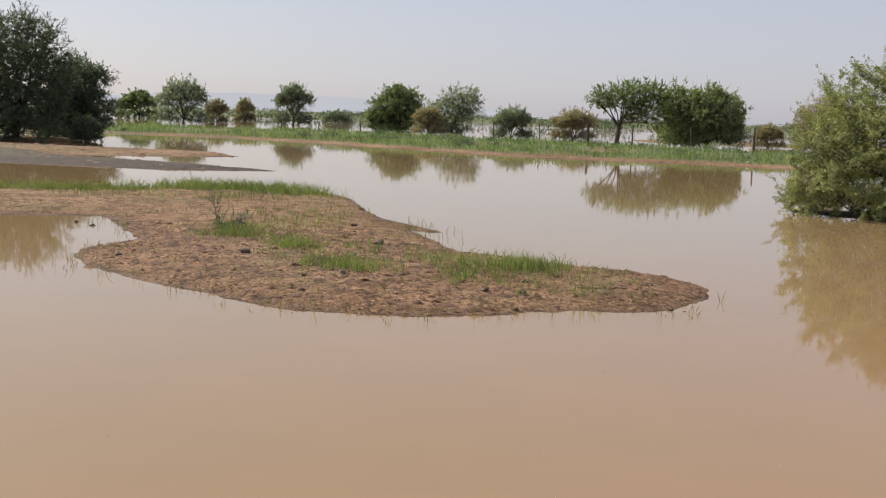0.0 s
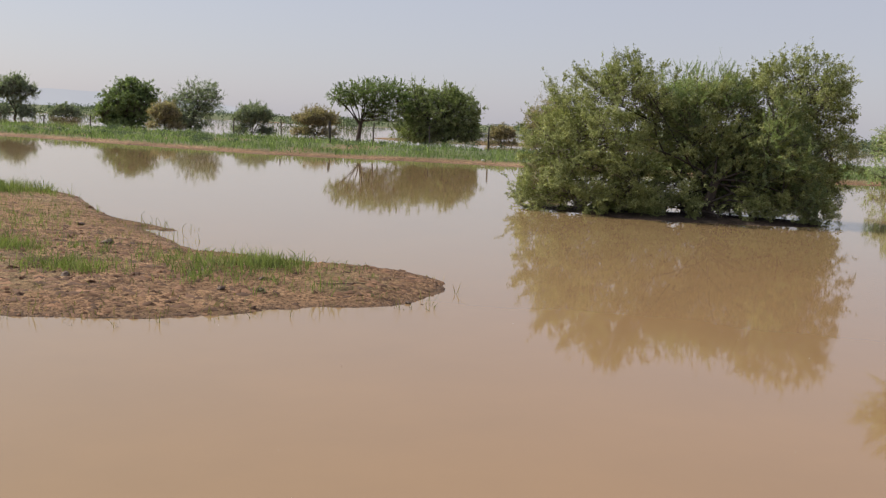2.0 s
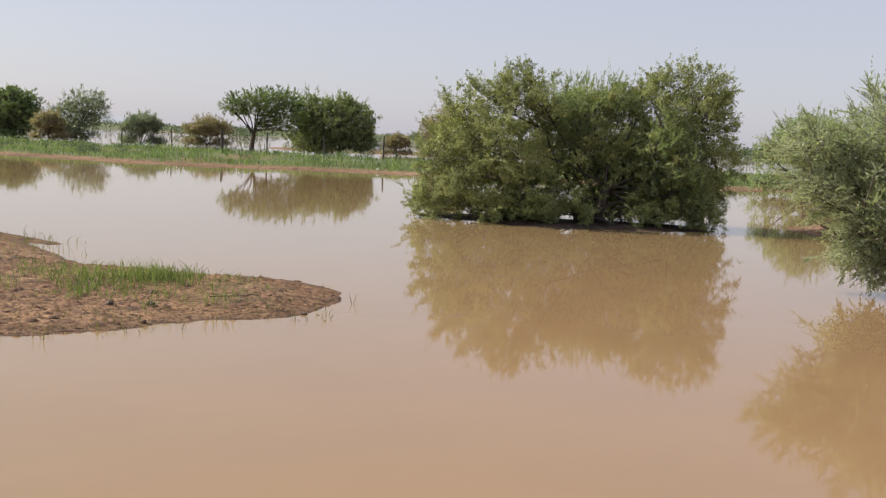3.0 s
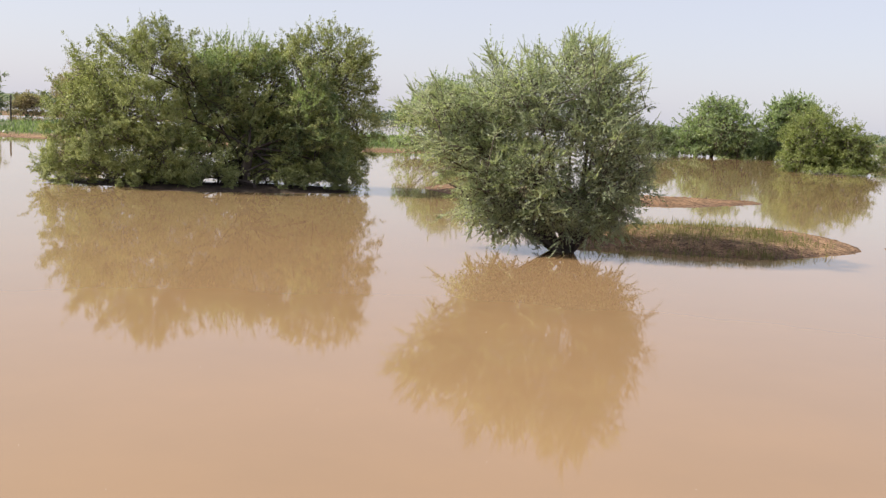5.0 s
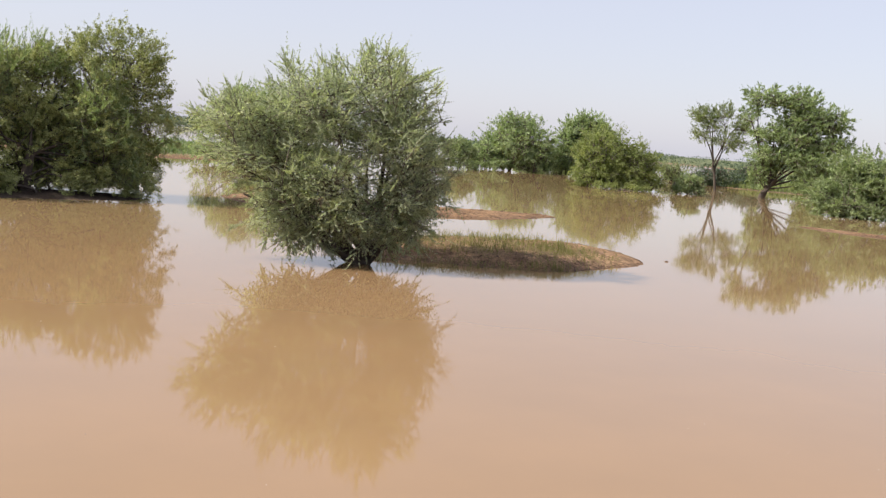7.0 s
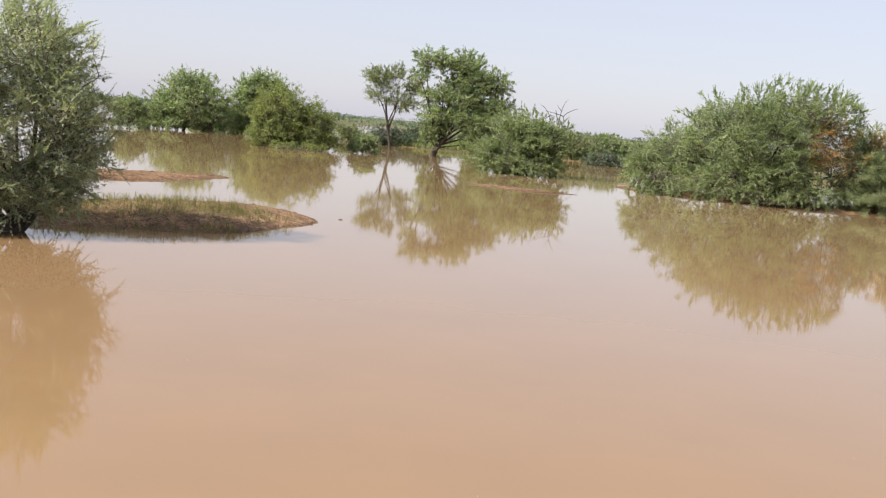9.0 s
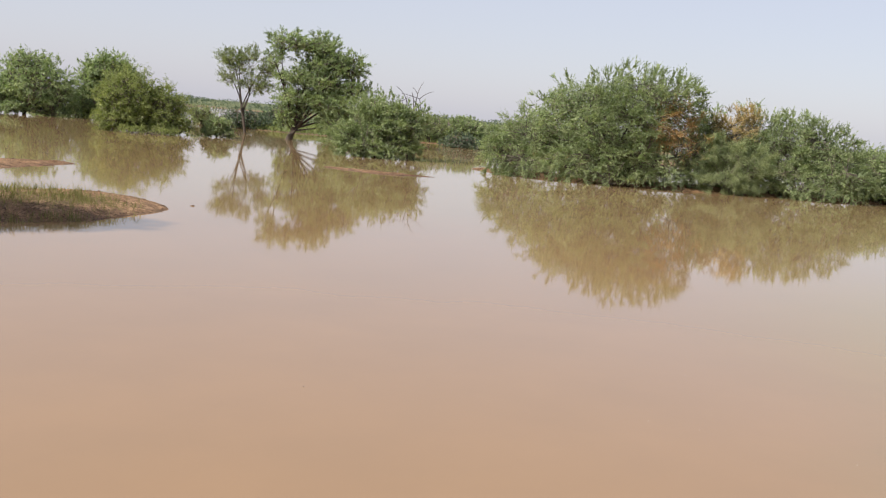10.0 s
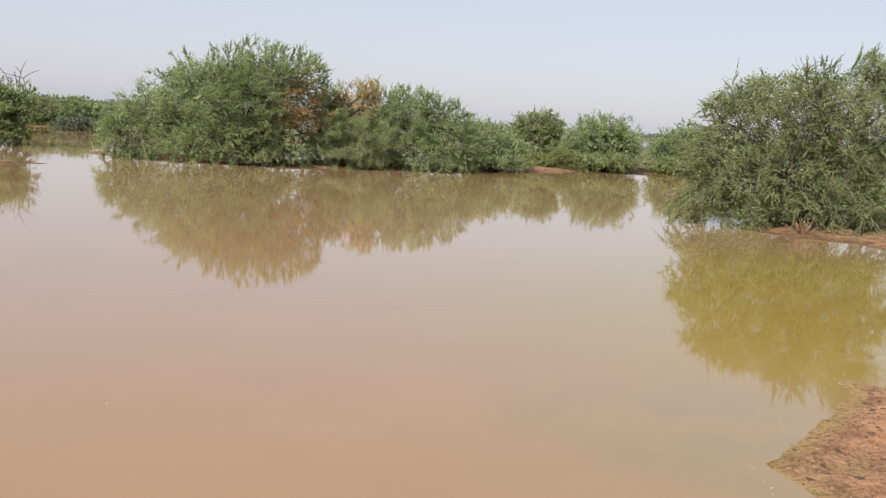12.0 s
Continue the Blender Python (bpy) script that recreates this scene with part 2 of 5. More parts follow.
def value_noise(x, y, seed=0):
    """Smooth noise from 0 to 1 with cells of one metre."""
    xi, yi = np.floor(x).astype(np.int64), np.floor(y).astype(np.int64)
    fx, fy = x - xi, y - yi
    fx, fy = fx * fx * (3 - 2 * fx), fy * fy * (3 - 2 * fy)

    def corner(i, j):
        h = (i * 374761393 + j * 668265263 + seed * 974711) & 0x7FFFFFFF
        h = ((h ^ (h >> 13)) * 1274126177) & 0x7FFFFFFF
        return ((h ^ (h >> 16)) & 0xFFFF) / 65535.0
    a, b, c, d = corner(xi, yi), corner(xi + 1, yi), corner(xi, yi + 1), corner(xi + 1, yi + 1)
    return (a * (1 - fx) + b * fx) * (1 - fy) + (c * (1 - fx) + d * fx) * fy


def fbm(x, y, seed=0, octaves=4):
    s, w = 0.0, 0.5
    for k in range(octaves):
        s = s + w * value_noise(x * 2 ** k + 31.7 * k, y * 2 ** k - 17.3 * k, seed + k)
        w *= 0.5
    return s


# each land: top height, width of its slope, raggedness of its shore, and a chain of discs (x, y, radius) joined up
LANDS = {}


def land(name, top, slope, ragged, chain):
    LANDS[name] = (top, slope, ragged, chain)


land("front_islet", 0.15, 0.9, 0.30, [(1.36, 10.35, 1.45), (-0.4, 10.6, 2.1), (-2.55, 11.9, 1.7), (-3.8, 12.0, 0.5)])
land("front_neck", 0.13, 1.2, 0.35, [(-1.2, 11.4, 1.7), (-2.3, 14.1, 1.95), (-3.2, 16.4, 2.2), (-4.1, 20.0, 2.3), (-6.5, 18.2, 2.8), (-15.0, 18.0, 3.3)])
land("left_spit", 0.12, 1.0, 0.5, [(-5.0, 28.9, 0.35), (-8.0, 29.5, 1.6), (-14.0, 32.0, 2.6), (-24.0, 35.5, 6.5)])
land("left_bar", 0.12, 1.5, 0.5, [(-7.9, 36.9, 0.6), (-11.0, 38.0, 2.9), (-16.0, 38.0, 4.2), (-26.0, 40.0, 6.0)])
land("left_shore", 0.3, 2.0, 0.8, [(-19.0, 47.5, 2.2), (-26.0, 48.0, 4.5), (-40.0, 52.0, 9.0)])
land("far_bank", 0.22, 3.5, 1.0, [(-60.0, 78.0, 14.0), (-30.0, 75.0, 11.0), (-10.0, 71.0, 10.5), (0.0, 62.0, 9.8), (8.5, 53.5, 10.2), (16.0, 51.0, 10.0), (27.0, 43.5, 8.6), (38.0, 47.0, 8.0)])
land("bush_mound", 0.08, 0.6, 0.2, [(7.6, 20.7, 0.6), (9.2, 19.1, 1.2), (11.5, 18.3, 1.0)])
land("shaded_islet", 0.27, 0.9, 0.22, [(10.9, 9.75, 0.6), (12.65, 9.25, 1.7), (13.9, 8.85, 1.35)])
land("mid_islet", 0.12, 0.8, 0.3, [(16.6, 17.0, 2.2), (18.3, 14.8, 1.5), (20.8, 13.9, 0.55)])
land("thin_bar", 0.08, 0.6, 0.2, [(28.9, 10.2, 0.45), (28.5, 8.6, 0.6), (28.7, 7.2, 0.2)])
land("thicket_shore", 0.22, 1.0, 0.4, [(36.2, 7.0, 0.8), (35.4, 4.6, 1.2), (35.5, 1.0, 1.5), (38.1, -3.6, 2.0), (45.9, -10.2, 3.1), (51.2, -18.5, 4.8)])
land("small_bar", 0.06, 0.5, 0.2, [(29.5, -10.5, 0.35), (31.5, -11.6, 0.5)])
land("right_shore", 0.35, 2.5, 0.45, [(19.7, -10.2, 1.8), (22.0, -16.0, 6.0), (12.5, -14.6, 5.4)])
land("near_shore", 0.45, 2.2, 0.30, [(11.4, -14.2, 5.4), (4.05, -6.35, 3.9), (-1.0, -3.7, 4.5), (-12.0, -5.0, 5.5)])
land("shore_point", 0.4, 2.2, 0.15, [(5.2, -3.02, 0.5), (5.74, -2.64, 0.1), (6.1, -3.3, 0.33), (7.1, -4.1, 0.38), (7.68, -3.98, 0.1)])
land("back_country", 0.8, 12.0, 2.0, [(-20.0, -50.0, 40.0), (30.0, -58.0, 38.0), (80.0, -60.0, 35.0)])
land("east_country", 0.7, 9.0, 3.0, [(66.0, 26.0, 6.0), (75.0, 14.0, 9.0), (80.0, -10.0, 16.0), (75.0, -40.0, 20.0)])
land("north_flat", 0.25, 4.0, 2.0, [(22.0, 92.0, 6.0), (45.0, 88.0, 9.0)])
land("right_meadow", 0.45, 2.5, 0.5, [(25.0, -17.0, 5.0), (37.0, -24.0, 7.0)])
land("middle_spit", 0.07, 0.5, 0.12, [(-1.4, 16.2, 0.5), (-0.15, 14.9, 0.14)])


def land_depth(x, y, chain, rag, seed):
    """How far inside a land a point is (minus: out in the water)."""
    best = np.full(x.shape, -1e9)
    for (ax, ay, ar), (bx, by, br) in zip(chain, chain[1:]):
        ux, uy = bx - ax, by - ay
        t = np.clip(((x - ax) * ux + (y - ay) * uy) / (ux * ux + uy * uy), 0, 1)
        best = np.maximum(best, ar + (br - ar) * t - np.hypot(x - ax - t * ux, y - ay - t * uy))
    return best + rag * (fbm(x / (1.5 + rag * 3), y / (1.5 + rag * 3), seed) - 0.47) * 1.3 + 0.30 * min(rag, 0.4) * (fbm(x * 2.2, y * 2.2, seed + 9) - 0.47) + (0.16 if rag < 0.31 else 0.0) * (fbm(x * 5, y * 5, seed + 19, 3) - 0.45)


def ground_height(x, y):
    """Height of the ground, and how far inside the land."""
    x, y = np.asarray(x, float), np.asarray(y, float)
    z, inside = np.full(x.shape, -0.5), np.full(x.shape, -9.0)
    for k, (top, wide, rag, chain) in enumerate(LANDS.values()):
        reach = max(c[2] for c in chain) + 6
        lo = [min(c[i] for c in chain) - reach for i in (0, 1)]
        hi = [max(c[i] for c in chain) + reach for i in (0, 1)]
        near = (x > lo[0]) & (x < hi[0]) & (y > lo[1]) & (y < hi[1])
        if near.any():
            d = land_depth(x[near], y[near], chain, rag, 11 * k)
            h = np.where(d > 0, top * (1 - np.exp(-np.maximum(d, 0) / wide)), np.maximum(d * top / wide, -0.5))
            z[near], inside[near] = np.maximum(z[near], h), np.maximum(inside[near], d)
    r = np.hypot(x, y)
    far = 0.5 * (fbm(x / 60, y / 60, 5) - 0.52) + np.clip((r - 230) / 250, -1.5, 1.0)
    z, inside = np.maximum(z, np.minimum(far, 1.0)), np.maximum(inside, far * 20)
    dry = np.clip(inside / 0.4, 0, 1)
    z = z + dry * (0.030 * (fbm(x * 1.7, y * 1.7, 50) - 0.45) + 0.018 * (fbm(x * 9, y * 9, 60, 3) - 0.45))
    return z, inside


def mesh_from(name, verts, quads, smooth=False):
    """A mesh of quads, or of triangles, from arrays."""
    me = bpy.data.meshes.new(name)
    verts, quads = np.asarray(verts, np.float32), np.asarray(quads, np.int32)
    me.vertices.add(len(verts))
    me.vertices.foreach_set("co", verts.ravel())
    me.loops.add(quads.size)
    me.loops.foreach_set("vertex_index", quads.ravel())
    me.polygons.add(len(quads))
    me.polygons.foreach_set("loop_start", np.arange(0, quads.size, quads.shape[1], dtype=np.int32))
    if smooth:
        me.polygons.foreach_set("use_smooth", np.ones(len(quads), bool))
    me.update(calc_edges=True)
    return me


def ground_cover(x, y, inside):
    """Where grass grows: 0 to 1."""
    r = np.hypot(x, y)
    patch = fbm(x / 1.6, y / 1.6, 80)
    near = np.clip((patch - 0.50) * 6, 0, 1) * (inside > 0.5)
    strip = np.clip((inside - 1.0) / 2.0, 0, 1) * np.clip((fbm(x / 3.0, y / 3.0, 90) - 0.22) * 5, 0, 1)
    bar = 0.35 * np.clip((fbm(x / 1.2, y / 1.2, 88) - 0.3) * 4, 0, 1) * (r > 33) * (r < 46) * (x < -5) * (inside > 0.4)
    spit = (x < -4) & (r > 24) & (r < 46)
    return np.where(r < 26, 0.25 * near, np.where(spit, 1.0 * bar, np.maximum(strip, bar))) * 1.0 + 0.9 * np.clip((r - 150) / 40, 0, 1) * (inside > 0.5)


def build_ground():
    az = np.radians(np.concatenate([np.arange(38, -138, -0.4), np.arange(-138, -322, -4.0)]))
    rad = [0.01, 0.2, 0.4, 0.6]
    while rad[-1] < 4200:
        rad.append(rad[-1] * (1.019 if rad[-1] > 4.6 and rad[-1] < 60 else 1.06))
    rad = np.array(rad)
    a, r = np.meshgrid(az, rad)
    x, y = -np.sin(a) * r, np.cos(a) * r
    z, inside = ground_height(x.ravel(), y.ravel())
    n, k = len(az), len(rad)
    j, i = np.meshgrid(np.arange(k - 1), np.arange(n))
    i2 = (i + 1) % n
    quads = np.stack([j * n + i, j * n + i2, (j + 1) * n + i2, (j + 1) * n + i], -1).reshape(-1, 4)[:, ::-1]
    me = mesh_from("ground", np.stack([x.ravel(), y.ravel(), z], -1), quads, True)
    wet = me.attributes.new("wet", "FLOAT", "POINT")
    # the left spit and bush mound get the darkest values
    dark_land = sum(np.clip(land_depth(x.ravel(), y.ravel(), LANDS[k][3], LANDS[k][2], 11 * list(LANDS).index(k)) / 0.1 + 1, 0, 1) for k in ("left_spit", "bush_mound"))
    wet.data.foreach_set("value", np.clip(np.maximum((1.0 - (z - 0.004) / 0.03) * np.clip(np.hypot(x.ravel() - 8, y.ravel() + 5) - 6, 0.25, 1), 1.6 * dark_land), 0, 1.6).astype(np.float32))
    cov = me.attributes.new("cover", "FLOAT", "POINT")
    cov.data.foreach_set("value", ground_cover(x.ravel(), y.ravel(), inside).astype(np.float32))
    alg = me.attributes.new("algae", "FLOAT", "POINT")
    px, py = x.ravel(), y.ravel()
    fringe = 0.62 * np.clip(1.3 - np.abs(inside - 0.03) / 0.11, 0, 1) * (np.hypot(px - 8, py + 5) < 7) * np.clip((fbm(px * 3, py * 3, 33) - 0.15) * 3, 0, 1)
    alg.data.foreach_set("value", fringe.astype(np.float32))
    red = me.attributes.new("ochre", "FLOAT", "POINT")
    red.data.foreach_set("value", (np.clip(1.6 - np.hypot(px - 8.5, py + 7) / 6, 0, 1) * np.clip((inside - 0.08) / 0.3, 0.3, 1)).astype(np.float32))
    ob = tagged(new("ground", me), "red-brown silt ground with mud islets and grassy banks", "ground", kind="structure")
    me.materials.append(SILT)
    return ob


def build_water():
    bm = bmesh.new()
    bmesh.ops.create_circle(bm, cap_ends=True, segments=96, radius=4000)
    me = bpy.data.meshes.new("water")
    bm.to_mesh(me)
    bm.free()
    me.materials.append(WATER)
    return tagged(new("water", me), "still opaque brown flood water", "water", kind="structure")


def build_hills():
    """A low ridge far off, pale with distance: the haze is put into a glowing colour."""
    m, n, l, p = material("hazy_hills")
    # emission holds the pale haze tone; the hills take no light
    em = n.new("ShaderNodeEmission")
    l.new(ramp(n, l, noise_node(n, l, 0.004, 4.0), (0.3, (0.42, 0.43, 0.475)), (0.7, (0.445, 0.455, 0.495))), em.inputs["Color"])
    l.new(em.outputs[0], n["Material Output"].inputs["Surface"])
    az = np.radians(np.arange(22, -4, -0.2))
    h = 52 * np.clip(np.sin((np.degrees(az) + 4) / 26 * math.pi), 0, 1) ** 0.6 + 12 * fbm(np.degrees(az) / 2, 0 * az, 3)
    x, y = -np.sin(az) * 3600, np.cos(az) * 3600
    n_ = len(az)
    rows = [np.stack([x * s, y * s, h * k], -1) for s, k in ((0.97, -0.05), (0.985, 0.6), (1.0, 1.0), (1.05, 0.0))]
    quads = [(r * n_ + c, r * n_ + c + 1, (r + 1) * n_ + c + 1, (r + 1) * n_ + c) for r in range(3) for c in range(n_ - 1)]
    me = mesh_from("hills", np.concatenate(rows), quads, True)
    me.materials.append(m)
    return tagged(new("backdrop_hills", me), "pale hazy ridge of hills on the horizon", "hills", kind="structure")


build_ground()
build_water()
build_hills()

# ---------------------------------------------------------------- plants


def unit(v):
    return v / np.maximum(np.linalg.norm(v, axis=-1, keepdims=True), 1e-9)


def tubes(lines, radii, sides=4):
    """Vertices and quads of tapered tubes along polylines (n, k, 3) with radii (n, k)."""
    lines, radii = np.asarray(lines, float), np.asarray(radii, float)
    n, k = radii.shape
    way = unit(np.gradient(lines, axis=1))
    ref = np.where(np.abs(way[..., 2:3]) < 0.9, np.array([0, 0, 1.0]), np.array([1.0, 0, 0]))
    a = unit(np.cross(way, ref))
    b = np.cross(way, a)
    ang = np.arange(sides) * 2 * math.pi / sides
    ring = lines[:, :, None] + radii[:, :, None, None] * (np.cos(ang)[None, None, :, None] * a[:, :, None] + np.sin(ang)[None, None, :, None] * b[:, :, None])
    q, j, s = np.meshgrid(np.arange(n), np.arange(k - 1), np.arange(sides), indexing="ij")
    at = lambda jj, ss: (q * k + jj) * sides + ss % sides
    quads = np.stack([at(j, s), at(j, s + 1), at(j + 1, s + 1), at(j + 1, s)], -1).reshape(-1, 4)
    return ring.reshape(-1, 3), quads


def curve_to(a, b, bend, k, g):
    """Bent lines from points a to points b: they rise first and then lean out."""
    t = np.linspace(0, 1, k)[None, :, None]
    mid = (a + b) / 2 + np.array([0, 0, 1.0]) * bend[:, None] + g.normal(0, 0.10, a.shape) * np.linalg.norm(b - a, axis=1)[:, None]
    return (1 - t) ** 2 * a[:, None] + 2 * t * (1 - t) * mid[:, None] + t ** 2 * b[:, None]


def leaves(at, way, length, width, g, face=None):
    """Narrow leaves: one triangle each, from a stalk point along a way; face: the way that their upper sides tend to."""
    pref = g.normal(size=way.shape) if face is None else unit(face + g.normal(0, 0.35, way.shape))
    side = unit(np.cross(way, pref)) * width[:, None] * 0.5
    root = at + way * length[:, None] * 0.12
    v = np.stack([root - side, root + side, at + way * length[:, None]], 1)
    return v.reshape(-1, 3), np.arange(len(at) * 3).reshape(-1, 3)


def part(name, me, mat, parent, label=""):
    me.materials.append(mat)
    ob = new(name, me)
    ob.parent = parent
    if label:
        ob["label"] = label
    return ob


def sample_skin(cen, half, frame3, n, shell, rough, floor, g, deep):
    """Points near the skin of smoothly joined lobes, and the way out of the crown at each."""
    nl = len(cen)
    vol = half.prod(1) ** 0.8
    pick = g.choice(nl, n * 10, p=vol / vol.sum())
    d = unit(g.normal(size=(len(pick), 3))) * g.uniform(0, 1.08, (len(pick), 1)) ** (1 / 3)
    c = cen[pick] + (d * half[pick]) @ frame3
    rel = ((c[:, None] - cen[None]) @ frame3.T) / half[None]
    q2 = (rel ** 2).sum(2)
    power = np.exp(-2.5 * (q2 - 1))
    field = np.log(power.sum(1)) / 2.5
    for wave, strength in ((2.2, 0.6), (5.0, 0.5)):        # bays and bulges of the outline
        k3 = unit(g.normal(size=(7, 3))) * wave / np.median(half)
        field = field - rough * strength * (0.5 + np.sin(c @ k3.T + g.uniform(0, 6.28, 7)).sum(1) * 0.55)
    out = unit(np.einsum("nl,nlk->nk", power, rel / half[None]) @ frame3)
    odds = np.exp(-np.maximum(field, 0) / (shell + 0.02)) / np.maximum((q2 < 1.1).sum(1), 1) * (field > -0.02) * (c[:, 2] > floor + 0.03) * (1 + 3.0 * np.exp(-(c[:, 2] - floor) / 0.3)) + 1e-12
    sel = g.choice(len(c), n, replace=False, p=odds / odds.sum())
    depth = 1 - np.sqrt(q2.min(1))
    inside = (field > deep) & (c[:, 2] > floor + 0.1)
    return c[sel], out[sel], c[inside & (depth > deep)], c[inside & (depth > deep + 0.2)]


def grow(name, label, category, x, y, lobes, seed, leaf_mat, bark=None, boughs=150, per_bough=10, twigs=10, per_twig=14, leaf=(0.05, 0.022), bough=0.8, shoot=0.4, twig=0.1, up=0.3, spread=0.6, radial=0.3, fan=0.8,
         droop=0.0, stems=4, stem_r=0.06, base_wide=0.15, shell=0.3, fork=0.2, group="", patches=(), low=0.03, fine=True, jitter=0.12, rough=0.3, flat=0.6, whip=1.6, core=0, core_leaf=2.2, frond=0, deep=0.33, pad=0.5, tuft=0.12, wild=0.25, trunk=None):
    """A bush or tree: stems, limbs into its lobes, boughs with fans of shoots, and leafy twigs along the shoots.
    lobes: (right, away, up, half widths) as seen from the bank where the walk starts; they shape the crown."""
    g = np.random.default_rng(seed)
    z0 = float(ground_height([x], [y])[0][0])
    root = tagged(new(name), label, category, group)
    root.location = (x, y, z0)
    zz = np.array([0, 0, 1.0])
    away = np.array([x, y, 0.0]) / math.hypot(x, y)
    right = np.array([away[1], -away[0], 0.0])
    L = np.array(lobes, float)
    cen = L[:, :1] * right + L[:, 1:2] * away + (L[:, 2:3] - z0) * zz
    half = L[:, 3:6] * 0.97
    floor = -z0 + low
    # limbs
    nl = len(L)
    idx = np.arange(max(stems, nl)) % nl
    foot = np.concatenate([g.normal(0, base_wide, (len(idx), 2)), np.full((len(idx), 1), -0.4)], 1)
    neck = foot * [0.7, 0.7, 0] + zz * (fork * cen[idx, 2:3])
    if trunk:                                               # (height, radius, lean): all limbs spring from one trunk
        tall, thick, lean = trunk
        bend = np.array([[0, 0, -0.4], [0.15 * lean, 0.05, 0.35 * tall], [0.55 * lean, 0, 0.7 * tall], [lean, 0, tall]]) @ np.stack([right, away, zz])
        part("trunk", mesh_from("trunk", *tubes(bend[None], thick * np.array([[1.5, 1.1, 0.95, 0.8]]), 10), True), bark or BARK, root)
        foot = bend[2] + g.normal(0, 0.03, foot.shape)
        neck = bend[3] + g.normal(0, 0.05, foot.shape)
    goal = cen[idx] + g.uniform(-0.35, 0.35, (len(idx), 3)) * half[idx].mean(1)[:, None]
    limb = curve_to(neck, goal, 0.12 * np.linalg.norm(goal - neck, axis=1), 7, g)
    limb = np.concatenate([foot[:, None], limb], 1)
    limb_r = stem_r * g.uniform(0.6, 1.1, (len(idx), 1)) * np.linspace(1.15, 0.25, 8)[None]
    # boughs that end near the skin of the crown
    frame3 = np.stack([right, away, zz])
    c, out, inner, heart = sample_skin(cen, half, frame3, boughs, shell, rough, floor, g, deep)
    rise = (up * 1.5 + 0.3) * (c[:, 2:3] - floor) / (c[:, 2].max() - floor) - 0.3
    way = unit(out * (1 - radial) + unit(c - zz * 0.25 * c[:, 2:3]) * radial + zz * rise + g.normal(0, 1, c.shape) * [wild, wild, 0.2])
    bl = bough * g.uniform(0.6, 1.15, len(c))
    a, b = c - way * 0.85 * bl[:, None], c + way * 0.1 * bl[:, None]
    b[:, 2] -= droop * bl * g.uniform(0.2, 1.2, len(c))
    bline = curve_to(a, b, (0.06 + 0.25 * droop) * bl, 5, g)
    bline[:, :, 2] = np.maximum(bline[:, :, 2], floor)
    lp = limb[:, 2:].reshape(-1, 3)
    dist = np.linalg.norm(a[:, None] - lp[None], axis=2) + 1.5 * np.maximum(lp[None, :, 2] - a[:, None, 2], 0)
    src = lp[dist.argmin(1)]
    br = curve_to(src, bline[:, 0], 0.1 * np.linalg.norm(a - src, axis=1), 5, g)
    br[:, :, 2] = np.maximum(br[:, :, 2], floor)
    br_r = np.linspace(0.25 * stem_r, 0.006, 5)[None] * np.ones((len(c), 1))
    b_r = np.linspace(0.006, 0.003, 5)[None] * np.ones((len(c), 1))
    # shoots: a flattened fan on each bough, one of them going on from its tip
    sb = np.repeat(np.arange(len(c)), per_bough)
    f = np.clip(g.uniform(tuft, 1.05, len(sb)), 0, 1)
    f[::per_bough] = 1.0
    seg = np.minimum((f * 4).astype(int), 3)
    fr = (f * 4 - seg)[:, None]
    s0 = bline[sb, seg] * (1 - fr) + bline[sb, seg + 1] * fr
    bw = unit(bline[sb, seg + 1] - bline[sb, seg])
    side = unit(np.cross(bw, zz) + g.normal(0, 0.25, bw.shape))
    lift = np.cross(side, bw)
    ang = g.uniform(0.25, 1.1, len(sb)) * np.where(g.random(len(sb)) < 0.5, -1, 1) * fan
    ang[::per_bough] *= 0.15
    sw = unit(bw * np.cos(ang)[:, None] + side * np.sin(ang)[:, None] + lift * (g.normal(0.1, pad, (len(sb), 1)) * fan) + zz * (0.35 * up - 0.3 * droop))
    sl = shoot * g.uniform(0.45, 1.15, len(sb)) * (1.15 - 0.45 * f) * np.where(g.random(len(sb)) < 0.12, whip, 1.0)
    s1 = s0 + sw * sl[:, None]
    s1[:, 2] -= droop * sl * g.uniform(0, 0.9, len(sb))
    sline = curve_to(s0, s1, (0.3 * droop - 0.06 * up) * sl, 4, g)
    sline[:, :, 2] = np.maximum(sline[:, :, 2], floor)
    s_r = np.linspace(0.0028, 0.001, 4)[None] * np.ones((len(sb), 1))
    if frond:                                               # feathery shoots: narrow leaves set along both sides of each
        tc = np.repeat(np.arange(len(sb)), frond)
        f = g.uniform(0.04, 1.0, len(tc))
        seg = np.minimum((f * 3).astype(int), 2)
        fr = (f * 3 - seg)[:, None]
        at = sline[tc, seg] * (1 - fr) + sline[tc, seg + 1] * fr
        sd = unit(np.cross(sw, zz) + 1e-6)[tc]
        nm = np.cross(sd, sw[tc])
        hand = np.where(np.arange(len(tc)) % 2, 1.0, -1.0)[:, None]
        lw = unit(sw[tc] * 0.7 + sd * hand * g.uniform(0.05, 0.8, (len(tc), 1)) + nm * g.normal(0.1, 0.4, (len(tc), 1)))
        size = g.uniform(0.6, 1.25, len(tc)) * (1.15 - 0.55 * f)
        v = leaves(at, lw, leaf[0] * size, leaf[1] * size, g, unit(nm + 0.35 * out[sb[tc]]))[0].reshape(-1, 3, 3)
    else:                                                   # leafy twigs along the shoots
        tc = np.repeat(np.arange(len(sb)), twigs)
        f = g.uniform(0.05, 1.0, len(tc))
        seg = np.minimum((f * 3).astype(int), 2)
        fr = (f * 3 - seg)[:, None]
